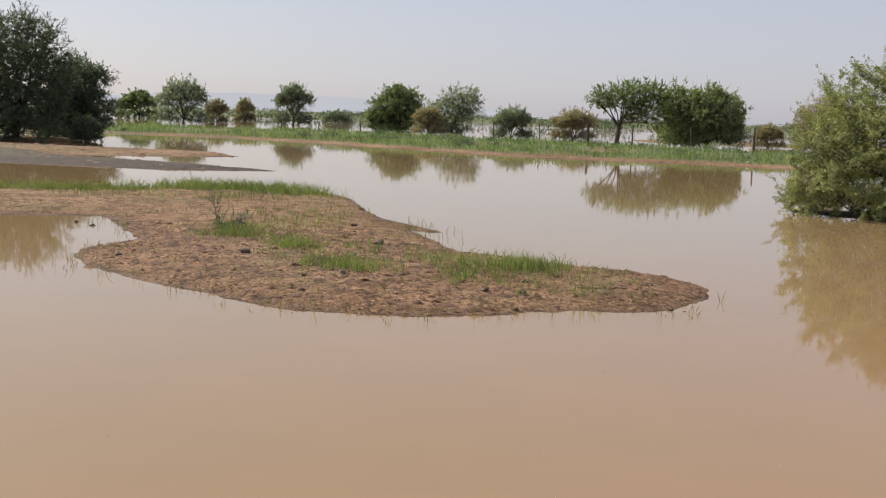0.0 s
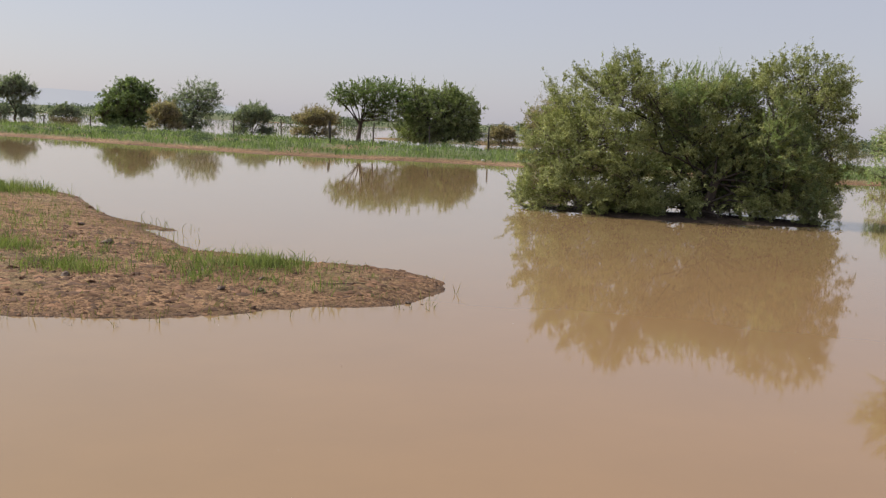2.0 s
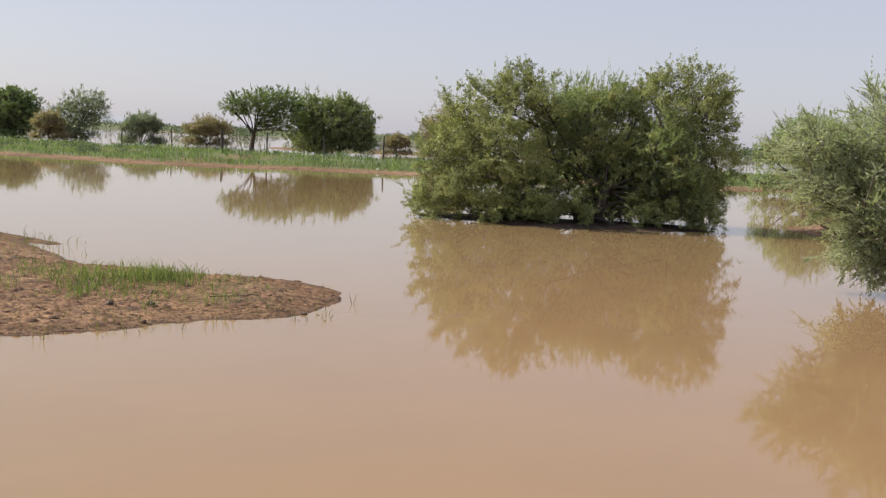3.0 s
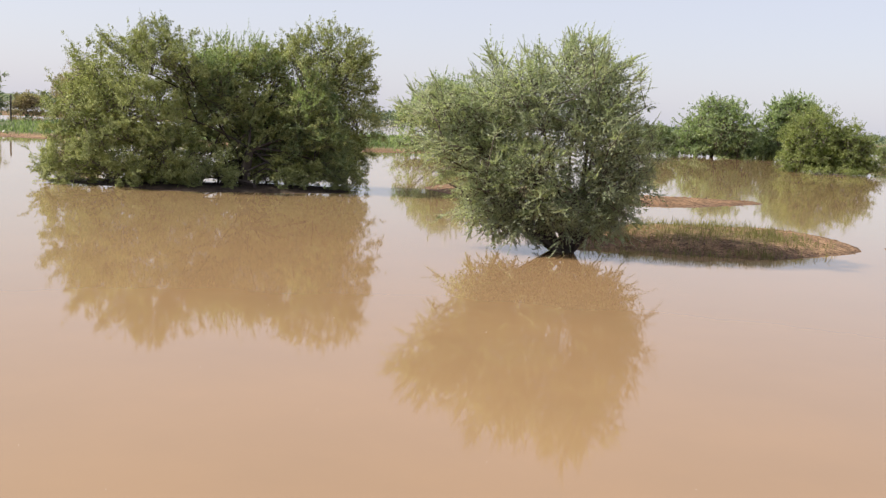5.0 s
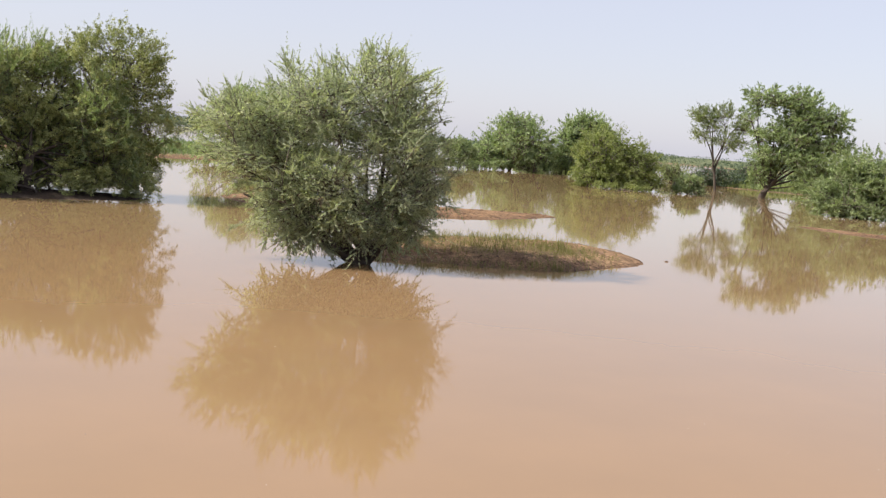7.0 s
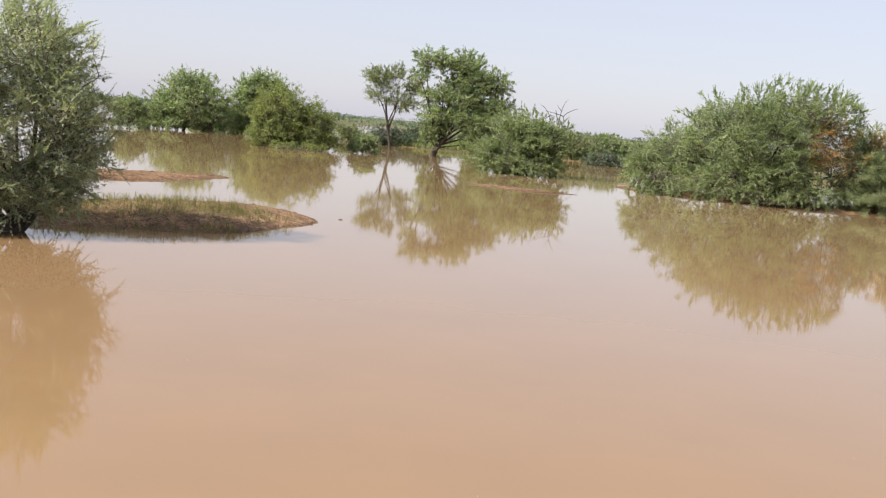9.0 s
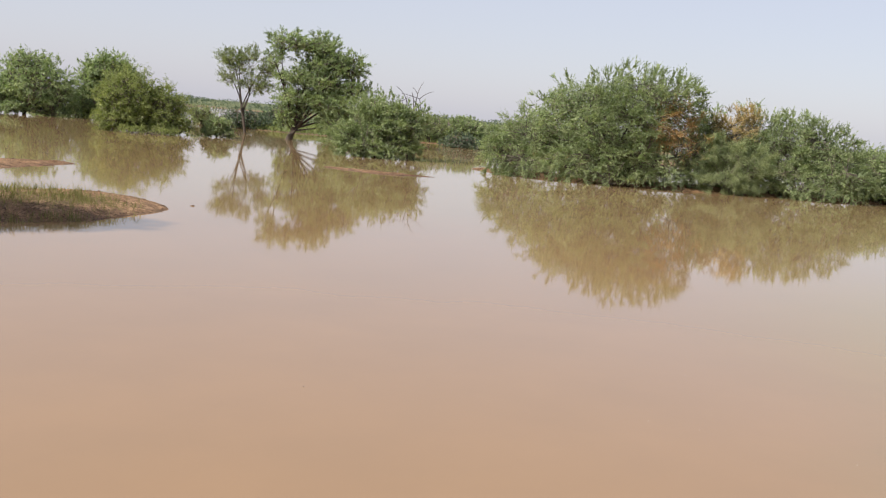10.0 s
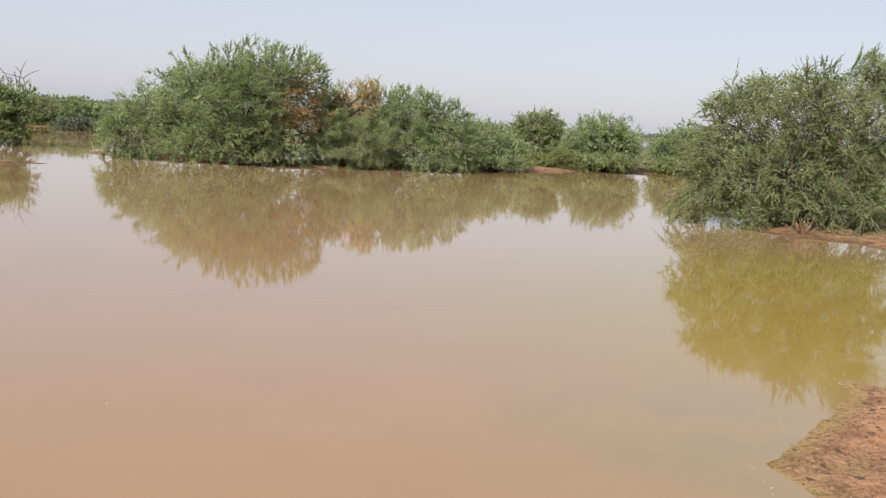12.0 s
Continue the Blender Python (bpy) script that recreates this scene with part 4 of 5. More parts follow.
# tall open tree and its slim neighbour in the flood
grow("thorn_tree", "tall spreading thorn tree with open layered crown in the flood", "tree", 48.6, 19.9,
     [(-0.02, 0.0, 4.86, 1.33, 1.36, 0.62), (1.41, 0.0, 4.72, 1.21, 1.24, 0.7), (2.25, 0.0, 3.89, 1.34, 1.37, 0.9), (3.12, 0.0, 3.78, 0.9, 0.91, 0.77), (0.26, 0.0, 3.15, 1.28, 1.3, 0.56), (1.71, 0.0, 2.85, 1.53, 1.56, 0.7), (0.48, 0.0, 2.12, 1.47, 1.5, 0.56), (3.16, 0.0, 2.7, 1.15, 1.18, 0.7), (2.07, 0.0, 1.89, 1.6, 1.63, 0.7), (-0.15, 0.0, 1.12, 0.64, 0.65, 0.77), (2.3, 0.0, 0.97, 1.1, 1.12, 0.63), (-0.81, 0.0, 4.03, 0.64, 0.65, 0.34), (1.3, 0.3, 3.8, 1.3, 1.2, 0.7), (1.6, 0.2, 2.5, 1.5, 1.2, 0.6), (2.6, 0.0, 1.4, 1.1, 1.0, 0.5), (0.2, 0.2, 1.5, 0.9, 0.9, 0.45)],
     42, LEAF_MID, boughs=560, per_bough=7, frond=26, leaf=(0.09, 0.030), bough=0.65, shoot=0.32, up=0.08, fan=1.1, rough=0.08, shell=0.4, stems=8, stem_r=0.07, base_wide=0.14, fork=0.14, fine=False, core=16000, core_leaf=2.2, deep=0.25, tuft=0.3, pad=0.2, wild=0.45, radial=0.15, trunk=(1.0, 0.17, 0.35))
grow("thorn_tree", "slim grey thorn tree with bare trunk in the flood", "tree", 52.6, 24.0,
     [(-1.0, 0.0, 3.98, 0.87, 0.83, 0.53), (0.04, 0.0, 4.14, 0.87, 0.83, 0.56), (1.02, 0.0, 3.56, 0.81, 0.77, 0.5), (-0.99, 0.0, 2.97, 0.81, 0.77, 0.44), (0.46, 0.0, 2.7, 1.13, 1.07, 0.47), (-0.44, 0.0, 3.48, 0.93, 0.89, 0.47)],
     43, LEAF_GREY, boughs=260, per_bough=7, frond=24, leaf=(0.085, 0.024), bough=0.6, shoot=0.38, up=0.1, fan=1.1, rough=0.15, stems=4, stem_r=0.045, base_wide=0.03, fork=0.6, fine=False, core=1500, core_leaf=1.6, deep=0.25, pad=0.2, trunk=(1.8, 0.07, -0.25))
# the large thicket dome and its neighbours
grow("thorn_thicket", "large dome-shaped green thorn thicket with a dry straw-coloured patch", "bush", 34.7, 2.15,
     [(-0.49, 0, 1.7, 2.66, 2.2, 2.02), (0.36, 0, 3.03, 1.74, 1.6, 0.92), (-1.94, 0, 2.42, 1.36, 1.5, 1.05), (-2.71, 0, 1.47, 1.36, 1.4, 1.27), (-3.82, 0.2, 0.9, 1.09, 1.2, 1.0), (1.41, 0.3, 2.28, 1.12, 1.3, 1.59), (-1.13, -1.0, 0.6, 2.32, 1.0, 0.75), (-3.42, -0.5, 0.4, 1.34, 1.0, 0.5), (0.63, -0.9, 0.57, 1.44, 0.9, 0.61), (-0.59, -1.4, 0.17, 1.59, 0.7, 0.25), (2.14, 0.5, 0.73, 0.57, 0.8, 0.76), (-0.9, 0.1, 2.0, 2.5, 1.8, 1.5), (2.1, 0.2, 1.2, 0.9, 0.8, 1.0), (-1.6, 0.0, 2.6, 1.5, 1.4, 0.85), (-3.2, 0.1, 1.5, 1.2, 1.2, 1.0)],
     44, LEAF_GREEN, boughs=700, per_bough=8, frond=42, leaf=(0.064, 0.0225), bough=0.6, shoot=0.42, up=0.10, radial=0.1, fan=0.95, rough=0.1, shell=0.1, stems=9, stem_r=0.07, base_wide=0.5, core=70000, core_leaf=1.35, tuft=0.2, pad=0.3, wild=0.4, deep=0.25, whip=1.15,
     patches=[(1.7, -0.7, 1.85, 1.0, LEAF_STRAW, "dry straw-coloured foliage")])
grow("thorn_thicket", "long low green thorn thicket with yellowed top", "bush", 36.6, -2.5,
     [(-0.83, 0.2, 1.58, 1.29, 1.2, 1.35), (0.55, 0, 1.72, 1.58, 1.3, 1.11), (1.87, 0.1, 1.29, 1.09, 1.2, 1.15), (-1.49, 0.3, 0.84, 1.0, 1.0, 1.0), (0.21, -0.6, 0.67, 1.95, 0.9, 0.74), (2.17, -0.4, 0.68, 1.18, 0.9, 0.67), (1.0, -0.9, 0.32, 1.74, 0.7, 0.29), (-1.8, 0.3, 1.1, 0.9, 0.9, 0.95), (-1.6, -0.2, 0.35, 1.0, 0.6, 0.35), (-1.9, 0.3, 2.0, 0.9, 0.9, 0.8), (1.3, 0.0, 1.7, 1.2, 1.0, 0.9)],
     45, LEAF_GREEN, boughs=430, per_bough=8, frond=42, leaf=(0.064, 0.0225), bough=0.6, shoot=0.42, up=0.10, radial=0.1, fan=0.95, rough=0.1, shell=0.1, stems=8, stem_r=0.06, base_wide=0.5, core=45000, core_leaf=1.35, tuft=0.2, pad=0.3, wild=0.4, deep=0.25, whip=1.15,
     patches=[(-1.2, -0.4, 2.4, 0.85, LEAF_PALE, "yellowed dry foliage")])
grow("shrub", "soft grey-green shrub at the foot of the thicket", "bush", 34.9, -1.1,
     [(0.15, 0.0, 0.91, 0.94, 0.89, 0.98), (-0.4, 0.0, 0.73, 0.66, 0.62, 0.79), (0.76, 0.0, 0.85, 0.66, 0.63, 0.79)],
     47, LEAF_GREY, boughs=90, per_bough=7, twigs=9, per_twig=10, leaf=(0.06, 0.012), bough=0.6, shoot=0.3, twig=0.13, up=0.6, spread=0.4, radial=0.3, jitter=0.3, stems=6, stem_r=0.03, base_wide=0.2, fine=False, core=4000, core_leaf=1.5)
# the thorn bush on the near right shore and the tree behind it
grow("thorn_bush", "wide grey-green thorn bush leaning over the muddy shore", "bush", 19.9, -9.7,
     [(-0.17, 0, 2.38, 1.22, 1.4, 1.06), (-1.3, -0.1, 1.99, 0.96, 1.2, 0.9), (-1.8, -0.3, 1.24, 0.79, 1.1, 0.96), (-2.05, -0.3, 0.48, 0.66, 0.9, 0.45), (-0.42, -0.5, 1.1, 1.04, 1.0, 0.77), (0.69, 0.3, 2.22, 1.0, 1.4, 1.22), (-1.11, 0.1, 2.67, 0.74, 1.0, 0.48), (-1.85, -0.2, 2.4, 0.5, 0.8, 0.29), (1.09, 0.2, 1.3, 0.77, 1.0, 0.55), (-0.92, -0.5, 0.34, 0.67, 0.7, 0.31), (1.12, 0.5, 3.18, 0.78, 1.0, 0.5), (-1.4, -0.2, 0.4, 1.1, 0.8, 0.4), (-0.6, 0.3, 0.45, 1.0, 0.9, 0.45), (-1.2, 0.0, 0.95, 0.9, 0.8, 0.65), (0.9, -0.3, 0.6, 0.9, 0.7, 0.5), (0.9, 0.1, 0.75, 0.6, 0.9, 0.4), (0.2, 0.3, 1.5, 1.0, 0.9, 0.7), (0.1, -0.6, 0.5, 1.0, 0.6, 0.45), (-1.2, -0.4, 0.35, 1.0, 0.7, 0.35)],
     46, LEAF_GREY, boughs=430, per_bough=9, frond=60, leaf=(0.043, 0.0150), bough=0.65, shoot=0.4, up=0.08, radial=0.15, fan=1.0, droop=0.22, rough=0.26, shell=0.14, stems=8, stem_r=0.055, base_wide=0.3, core=78000, core_leaf=1.38, tuft=0.2, pad=0.3, wild=0.5, deep=0.22)
far_tree("thorn_tree", "tall green thorn tree behind the shore bush", 19.9, -13.6, 2.0, 4.3, 0.6, LEAF_GREY, 51)

for x, y, hw, h, sd in [(41.2, -7.6, 0.9, 0.8, 71), (42.9, -8.9, 1.1, 0.7, 72), (43.0, -10.2, 1.0, 0.9, 73), (43.3, -12.2, 1.2, 0.8, 74), (44.8, -15.9, 1.0, 0.75, 75), (45.6, -17.0, 1.2, 0.9, 76)]:
    far_tree("shrub", "low yellow-green shrub at the muddy edge of the water", x, y, hw, h, 0.0, LEAF_FRESH, sd, None, "low shrubs along the thicket shore", 7000)

# ---------------------------------------------------------------- low bushes along the far shores, copies of three kinds
PROTOS = [far_tree("bush", "low rounded green bush on the far shore", 72.0, 22.0, 2.0, 1.9, 0.0, LEAF_MID, 61, None, "bushes along the far shore", 3600),
          far_tree("bush", "low grey-green bush on the far shore", 78.0, 25.0, 2.3, 2.1, 0.0, LEAF_GREY, 62, None, "bushes along the far shore", 3600),
          far_tree("bush", "low dark green bush on the far shore", 66.0, 27.5, 1.8, 1.7, 0.0, LEAF_DARK, 63, None, "bushes along the far shore", 3600)]
gb = random.Random(12)
for k in range(34):
    a = radians(-55 - 34 * (k % 17) / 17 - gb.uniform(0, 1.2))
    r = (66 if k < 17 else 84) + gb.uniform(-4, 10)
    x, y = -math.sin(a) * r, math.cos(a) * r
    s = gb.uniform(0.65, 1.05)
    proto = PROTOS[k % 3]
    twin = copy_thing(proto, pose(x, y, float(ground_height([x], [y])[0][0]), 0, 0, gb.uniform(0, 360)))
    twin.scale = (s, s, s)

# ---------------------------------------------------------------- far woods on the horizon


def far_woods():
    g = np.random.default_rng(21)
    n = 700
    az = np.radians(g.uniform(-140, 45, n))
    r = g.uniform(190, 520, n)
    x, y = -np.sin(az) * r, np.cos(az) * r
    h, w = g.uniform(0.9, 2.3, n), g.uniform(2.0, 5.0, n)
    per = 80
    d = unit(g.normal(size=(n, per, 3))) * (g.uniform(0.3, 1, (n, per, 1)) ** 0.5)
    z = ground_height(x, y)[0]
    at = np.stack([x, y, np.maximum(z, 0) + h * 0.48], -1)[:, None] + d * np.stack([w, w, h * 0.55], -1)[:, None]
    at = at.reshape(-1, 3)
    at[:, 2] = np.maximum(at[:, 2], 0.02)
    v, q = leaves(at, unit(g.normal(size=at.shape)), g.uniform(0.35, 0.6, len(at)), g.uniform(0.3, 0.5, len(at)), g)
    me = mesh_from("far_woods", v, q)
    me.materials.append(LEAF_DARK)
    tagged(new("far_woods", me), "belt of distant scrub along the horizon", "scrub", kind="stuff")


far_woods()

# ---------------------------------------------------------------- grass


def blades(name, label, x, y, height, width, mat, seed, lean=0.25):
    g = np.random.default_rng(seed)
    z = ground_height(x, y)[0]
    at = np.stack([x, y, np.maximum(z, -0.05) - 0.01], -1)
    way = unit(np.stack([g.normal(0, lean, len(x)), g.normal(0, lean, len(x)), np.ones(len(x))], -1))
    side = unit(np.cross(way, unit(g.normal(size=way.shape))))
    h, w = height[:, None], width[:, None]
    bend = np.stack([g.normal(0, 0.2, len(x)), g.normal(0, 0.2, len(x)), np.full(len(x), -0.08)], -1) * h
    m = at + way * h * 0.55
    t = at + way * h + bend
    v = np.stack([at - side * w * 0.4, at + side * w * 0.4, m + side * w * 0.5, m - side * w * 0.5, t + side * w * 0.06, t - side * w * 0.06], 1)
    k = np.arange(len(x))[:, None] * 6
    q = np.concatenate([k + [[0, 1, 2, 3]], k + [[3, 2, 4, 5]]])
    me = mesh_from(name, v.reshape(-1, 3), q)
    me.materials.append(mat)
    return tagged(new(name, me), label, "grass", kind="stuff")


def scatter_in(chain, n, g):
    """Points round a chain of (x, y, radius), gathered in tufts."""
    out = []
    for (ax, ay, ar), (bx, by, br) in zip(chain, chain[1:]):
        m = n // (len(chain) - 1)
        t = g.random(m // 9 + 1)
        c = np.stack([ax + (bx - ax) * t, ay + (by - ay) * t], -1) + g.normal(0, 0.5, (len(t), 2)) * (ar + (br - ar) * t)[:, None]
        p = np.repeat(c, 9, 0)
        out.append(p + g.normal(0, 0.055, p.shape))
    return np.concatenate(out)


def islet_grass():
    g = np.random.default_rng(31)
    lush = [([(-8.6, 18.8, 0.5), (-6.0, 19.7, 0.5)], 2300, 0.26), ([(-5.6, 20.8, 0.9), (-4.0, 20.9, 1.0), (-2.7, 20.1, 0.8)], 5200, 0.28), ([(0.0, 10.7, 0.9), (0.5, 10.5, 1.1), (1.0, 10.35, 0.9)], 1700, 0.20),
            ([(1.1, 10.3, 1.0), (1.8, 10.2, 0.8)], 160, 0.13), ([(-3.1, 13.8, 0.6), (-2.4, 13.1, 0.8)], 420, 0.18), ([(-2.0, 12.6, 0.9), (-1.2, 11.6, 1.0)], 560, 0.16), ([(-1.1, 10.7, 0.3), (-0.7, 10.2, 0.3)], 360, 0.17),
            ([(-6.5, 18.5, 0.9), (-3.0, 18.5, 0.9)], 700, 0.18), ([(-2.5, 16.5, 1.2), (-2.0, 13.5, 1.0)], 500, 0.16),
            ([(-2.95, 13.2, 0.3), (-2.5, 13.0, 0.3)], 420, 0.22), ([(-1.9, 12.2, 0.3), (-1.55, 11.6, 0.3)], 480, 0.19), ([(-1.4, 10.7, 0.35), (-0.95, 10.2, 0.3)], 420, 0.18), ([(0.7, 10.75, 0.3), (0.95, 10.6, 0.25)], 420, 0.24)]
    xy, hh = [], []
    for chain, n, h in lush:
        p = scatter_in(chain, n, g)
        xy.append(p)
        hh.append(h * g.uniform(0.45, 1.15, len(p)))
    xy, hh = np.concatenate(xy), np.concatenate(hh)
    hh *= 0.3 + 0.8 * np.repeat(g.random(len(hh) // 9 + 1), 9)[:len(hh)]
    ok = ground_height(xy[:, 0], xy[:, 1])[1] > 0.08
    blades("islet_grass", "fresh green grass tufts on the mud islet", xy[ok, 0], xy[ok, 1], hh[ok], g.uniform(0.004, 0.009, ok.sum()), GRASS, 32)
    p = np.stack([g.uniform(-8, 3, 16000), g.uniform(8.3, 22, 16000)], -1)
    d = ground_height(p[:, 0], p[:, 1])[1]
    ok = (d > -0.05) & (fbm(p[:, 0], p[:, 1], 70) > 0.45)
    blades("sparse_grass", "thin yellowing grass on the mud islet", p[ok, 0], p[ok, 1], 0.02 + 0.10 * g.random(ok.sum()) ** 2, g.uniform(0.004, 0.009, ok.sum()), GRASS_DRY, 33, 0.4)
    p = scatter_in([(10.6, 9.4, 0.6), (12.2, 9.0, 0.8), (13.2, 8.4, 0.7), (13.4, 8.0, 0.5)], 3000, g)
    q = scatter_in([(11.2, 10.2, 0.4), (12.6, 10.0, 0.5), (13.8, 9.3, 0.5)], 1200, g)
    p = np.concatenate([p, q])
    ok = ground_height(p[:, 0], p[:, 1])[1] > -0.12
    blades("shaded_grass", "yellowish short grass on the shaded islet", p[ok, 0], p[ok, 1], 0.03 + 0.15 * g.random(ok.sum()) ** 2, g.uniform(0.004, 0.008, ok.sum()), GRASS_DRY, 34)
    p = scatter_in([(10.4, 8.95, 0.25), (11.4, 8.05, 0.25), (12.4, 7.55, 0.2)], 700, g)
    blades("waterside_stalks", "thin stalks standing in the water by the islet", p[:, 0], p[:, 1], g.uniform(0.05, 0.16, len(p)), g.uniform(0.004, 0.007, len(p)), GRASS_DRY, 35, 0.15)


def shore_stalks():
    """Sparse stalks of drowned grass round the edge of the front islet."""
    g = np.random.default_rng(36)
    c = np.stack([g.uniform(-5.5, 3.4, 5000), g.uniform(8.0, 16.5, 5000)], -1)
    d = ground_height(c[:, 0], c[:, 1])[1]
    c = c[(d > -0.35) & (d < 0.12) & (fbm(c[:, 0] * 1.1, c[:, 1] * 1.1, 37) > 0.45)][:70]
    p = np.repeat(c, 4, 0) + g.normal(0, 0.035, (len(c) * 4, 2))
    blades("waterside_stalks", "thin green stalks of drowned grass at the islet edge", p[:, 0], p[:, 1], g.uniform(0.05, 0.2, len(p)), g.uniform(0.004, 0.007, len(p)), GRASS_DRY, 38, 0.2)


def bank_grass():
    g = np.random.default_rng(41)
    n = 260000
    az = np.radians(g.uniform(-46, 33, n))
    r = 30 + 75 * g.random(n) ** 0.8
    x, y = -np.sin(az) * r, np.cos(az) * r
    d = land_depth(x, y, LANDS["far_bank"][3], LANDS["far_bank"][2], 11 * list(LANDS).index("far_bank"))
    thick = np.clip((d - 1.1) / 1.6, 0, 1) * np.clip((fbm(x / 2.2, y / 2.2, 90) - 0.2) * 3.5, 0.1, 1)
    ok = (g.random(n) < thick * np.clip(1.4 - d / 6, 0.12, 1))
    x, y = x[ok], y[ok]
    tall = 0.10 + 0.85 * fbm(x / 1.4, y / 1.4, 95) ** 2 * g.uniform(0.4, 1.3, len(x))
    blades("bank_grass", "lush green grass and herbs on the far bank", x, y, tall, g.uniform(0.02, 0.05, len(x)), GRASS_BANK, 42, 0.28)
    n = 14000
    x, y = g.uniform(14, 30, n), g.uniform(-24, -9, n)
    d = ground_height(x, y)[1]
    ok = (d > 1.8) & (g.random(n) < np.clip((fbm(x / 1.5, y / 1.5, 96) - 0.3) * 4, 0, 1))
    blades("shore_grass", "green grass behind the shore bush", x[ok], y[ok], g.uniform(0.08, 0.3, ok.sum()), g.uniform(0.012, 0.025, ok.sum()), GRASS, 43)
    n = 24000
    x, y = g.uniform(52, 72, n), g.uniform(5, 30, n)
    d = ground_height(x, y)[1]
    ok = d > 0.3
    blades("meadow_grass", "bright green grass on the far shore", x[ok], y[ok], g.uniform(0.15, 0.4, ok.sum()), g.uniform(0.04, 0.09, ok.sum()), GRASS, 44)




def bank_herbs():
    """Dark broad-leaved herbs in clumps among the bank grass."""
    g = np.random.default_rng(48)
    n = 1500
    az = np.radians(g.uniform(-36, 30, n))
    r = g.uniform(38, 80, n)
    x, y = -np.sin(az) * r, np.cos(az) * r
    d = land_depth(x, y, LANDS["far_bank"][3], LANDS["far_bank"][2], 11 * list(LANDS).index("far_bank"))
    ok = (d > 2.2) & (d < 7) & (fbm(x / 2.5, y / 2.5, 97) > 0.50)
    x, y = x[ok][:110], y[ok][:110]
    h = g.uniform(0.2, 0.5, len(x))
    per = 90
    o = unit(g.normal(size=(len(x), per, 3))) * g.uniform(0.2, 1, (len(x), per, 1)) * np.stack([h * 1.3, h * 1.3, h * 0.6], -1)[:, None]
    at = (np.stack([x, y, ground_height(x, y)[0] + h * 0.55], -1)[:, None] + o).reshape(-1, 3)
    v, q = leaves(at, unit(g.normal(size=at.shape) + [0, 0, 0.6]), g.uniform(0.08, 0.15, len(at)), g.uniform(0.03, 0.06, len(at)), g)
    me = mesh_from("bank_herbs", v, q)
    me.materials.append(LEAF_DARK)
    tagged(new("bank_herbs", me), "dark green herb clumps among the bank grass", "herbs", kind="stuff")


islet_grass()
shore_stalks()
bank_grass()
bank_herbs()

# ---------------------------------------------------------------- mud clods, sticks, flakes


def lump(g, detail=2):
    bm = bmesh.new()
    bmesh.ops.create_icosphere(bm, subdivisions=detail, radius=1.0)
    off = Vector((g.uniform(0, 50), g.uniform(0, 50), g.uniform(0, 50)))
    for v in bm.verts:
        v.co *= 1 + 0.55 * noise.noise(v.co * 1.6 + off)
    me = bpy.data.meshes.new("mud_clod")
    bm.to_mesh(me)
    bm.free()
    return me


gl = random.Random(5)
LUMPS = [lump(gl) for _ in range(5)]
for me in LUMPS:
    me.materials.append(CLOD_DARK)
for x, y, s in [(-0.81, 12.72, 0.075), (-2.2, 11.25, 0.07), (-1.30, 14.75, 0.06), (-5.35, 14.7, 0.06), (-5.0, 14.35, 0.065), (2.10, 9.17, 0.035), (2.22, 9.13, 0.03), (15.27, 7.6, 0.05), (-3.6, 11.2, 0.04), (-1.0, 10.0, 0.05), (0.4, 9.45, 0.045),
                (0.75, 9.4, 0.05), (0.55, 12.45, 0.035), (-0.55, 12.85, 0.03), (0.8, 9.9, 0.04), (8.57, -4.67, 0.04), (5.95, -2.45, 0.018), (6.9, -3.2, 0.018)]:
    z = float(ground_height([x], [y])[0][0])
    ob = new("mud_clod", LUMPS[gl.randrange(5)])
    s *= 0.75
    ob.matrix_world = pose(x, y, max(z, -0.02) + 0.25 * s, gl.uniform(-20, 20), gl.uniform(-20, 20), gl.uniform(0, 360)) @ Matrix.Diagonal((s * 1.25, s, s * 0.62, 1))
    tagged(ob, "dark clod of wet mud lying on the silt" if z > 0 else "dark clod of wet mud in shallow water", "mud clod", "dark mud clods")

stone = lump(gl)
stone.materials.append(STONE)
ob = new("stone", stone)
ob.matrix_world = pose(12.9, 43.6, float(ground_height([12.9], [43.6])[0][0]) + 0.02, 0, 0, 30) @ Matrix.Diagonal((0.10, 0.07, 0.05, 1))
tagged(ob, "small pale stone on the muddy edge of the bank", "stone")


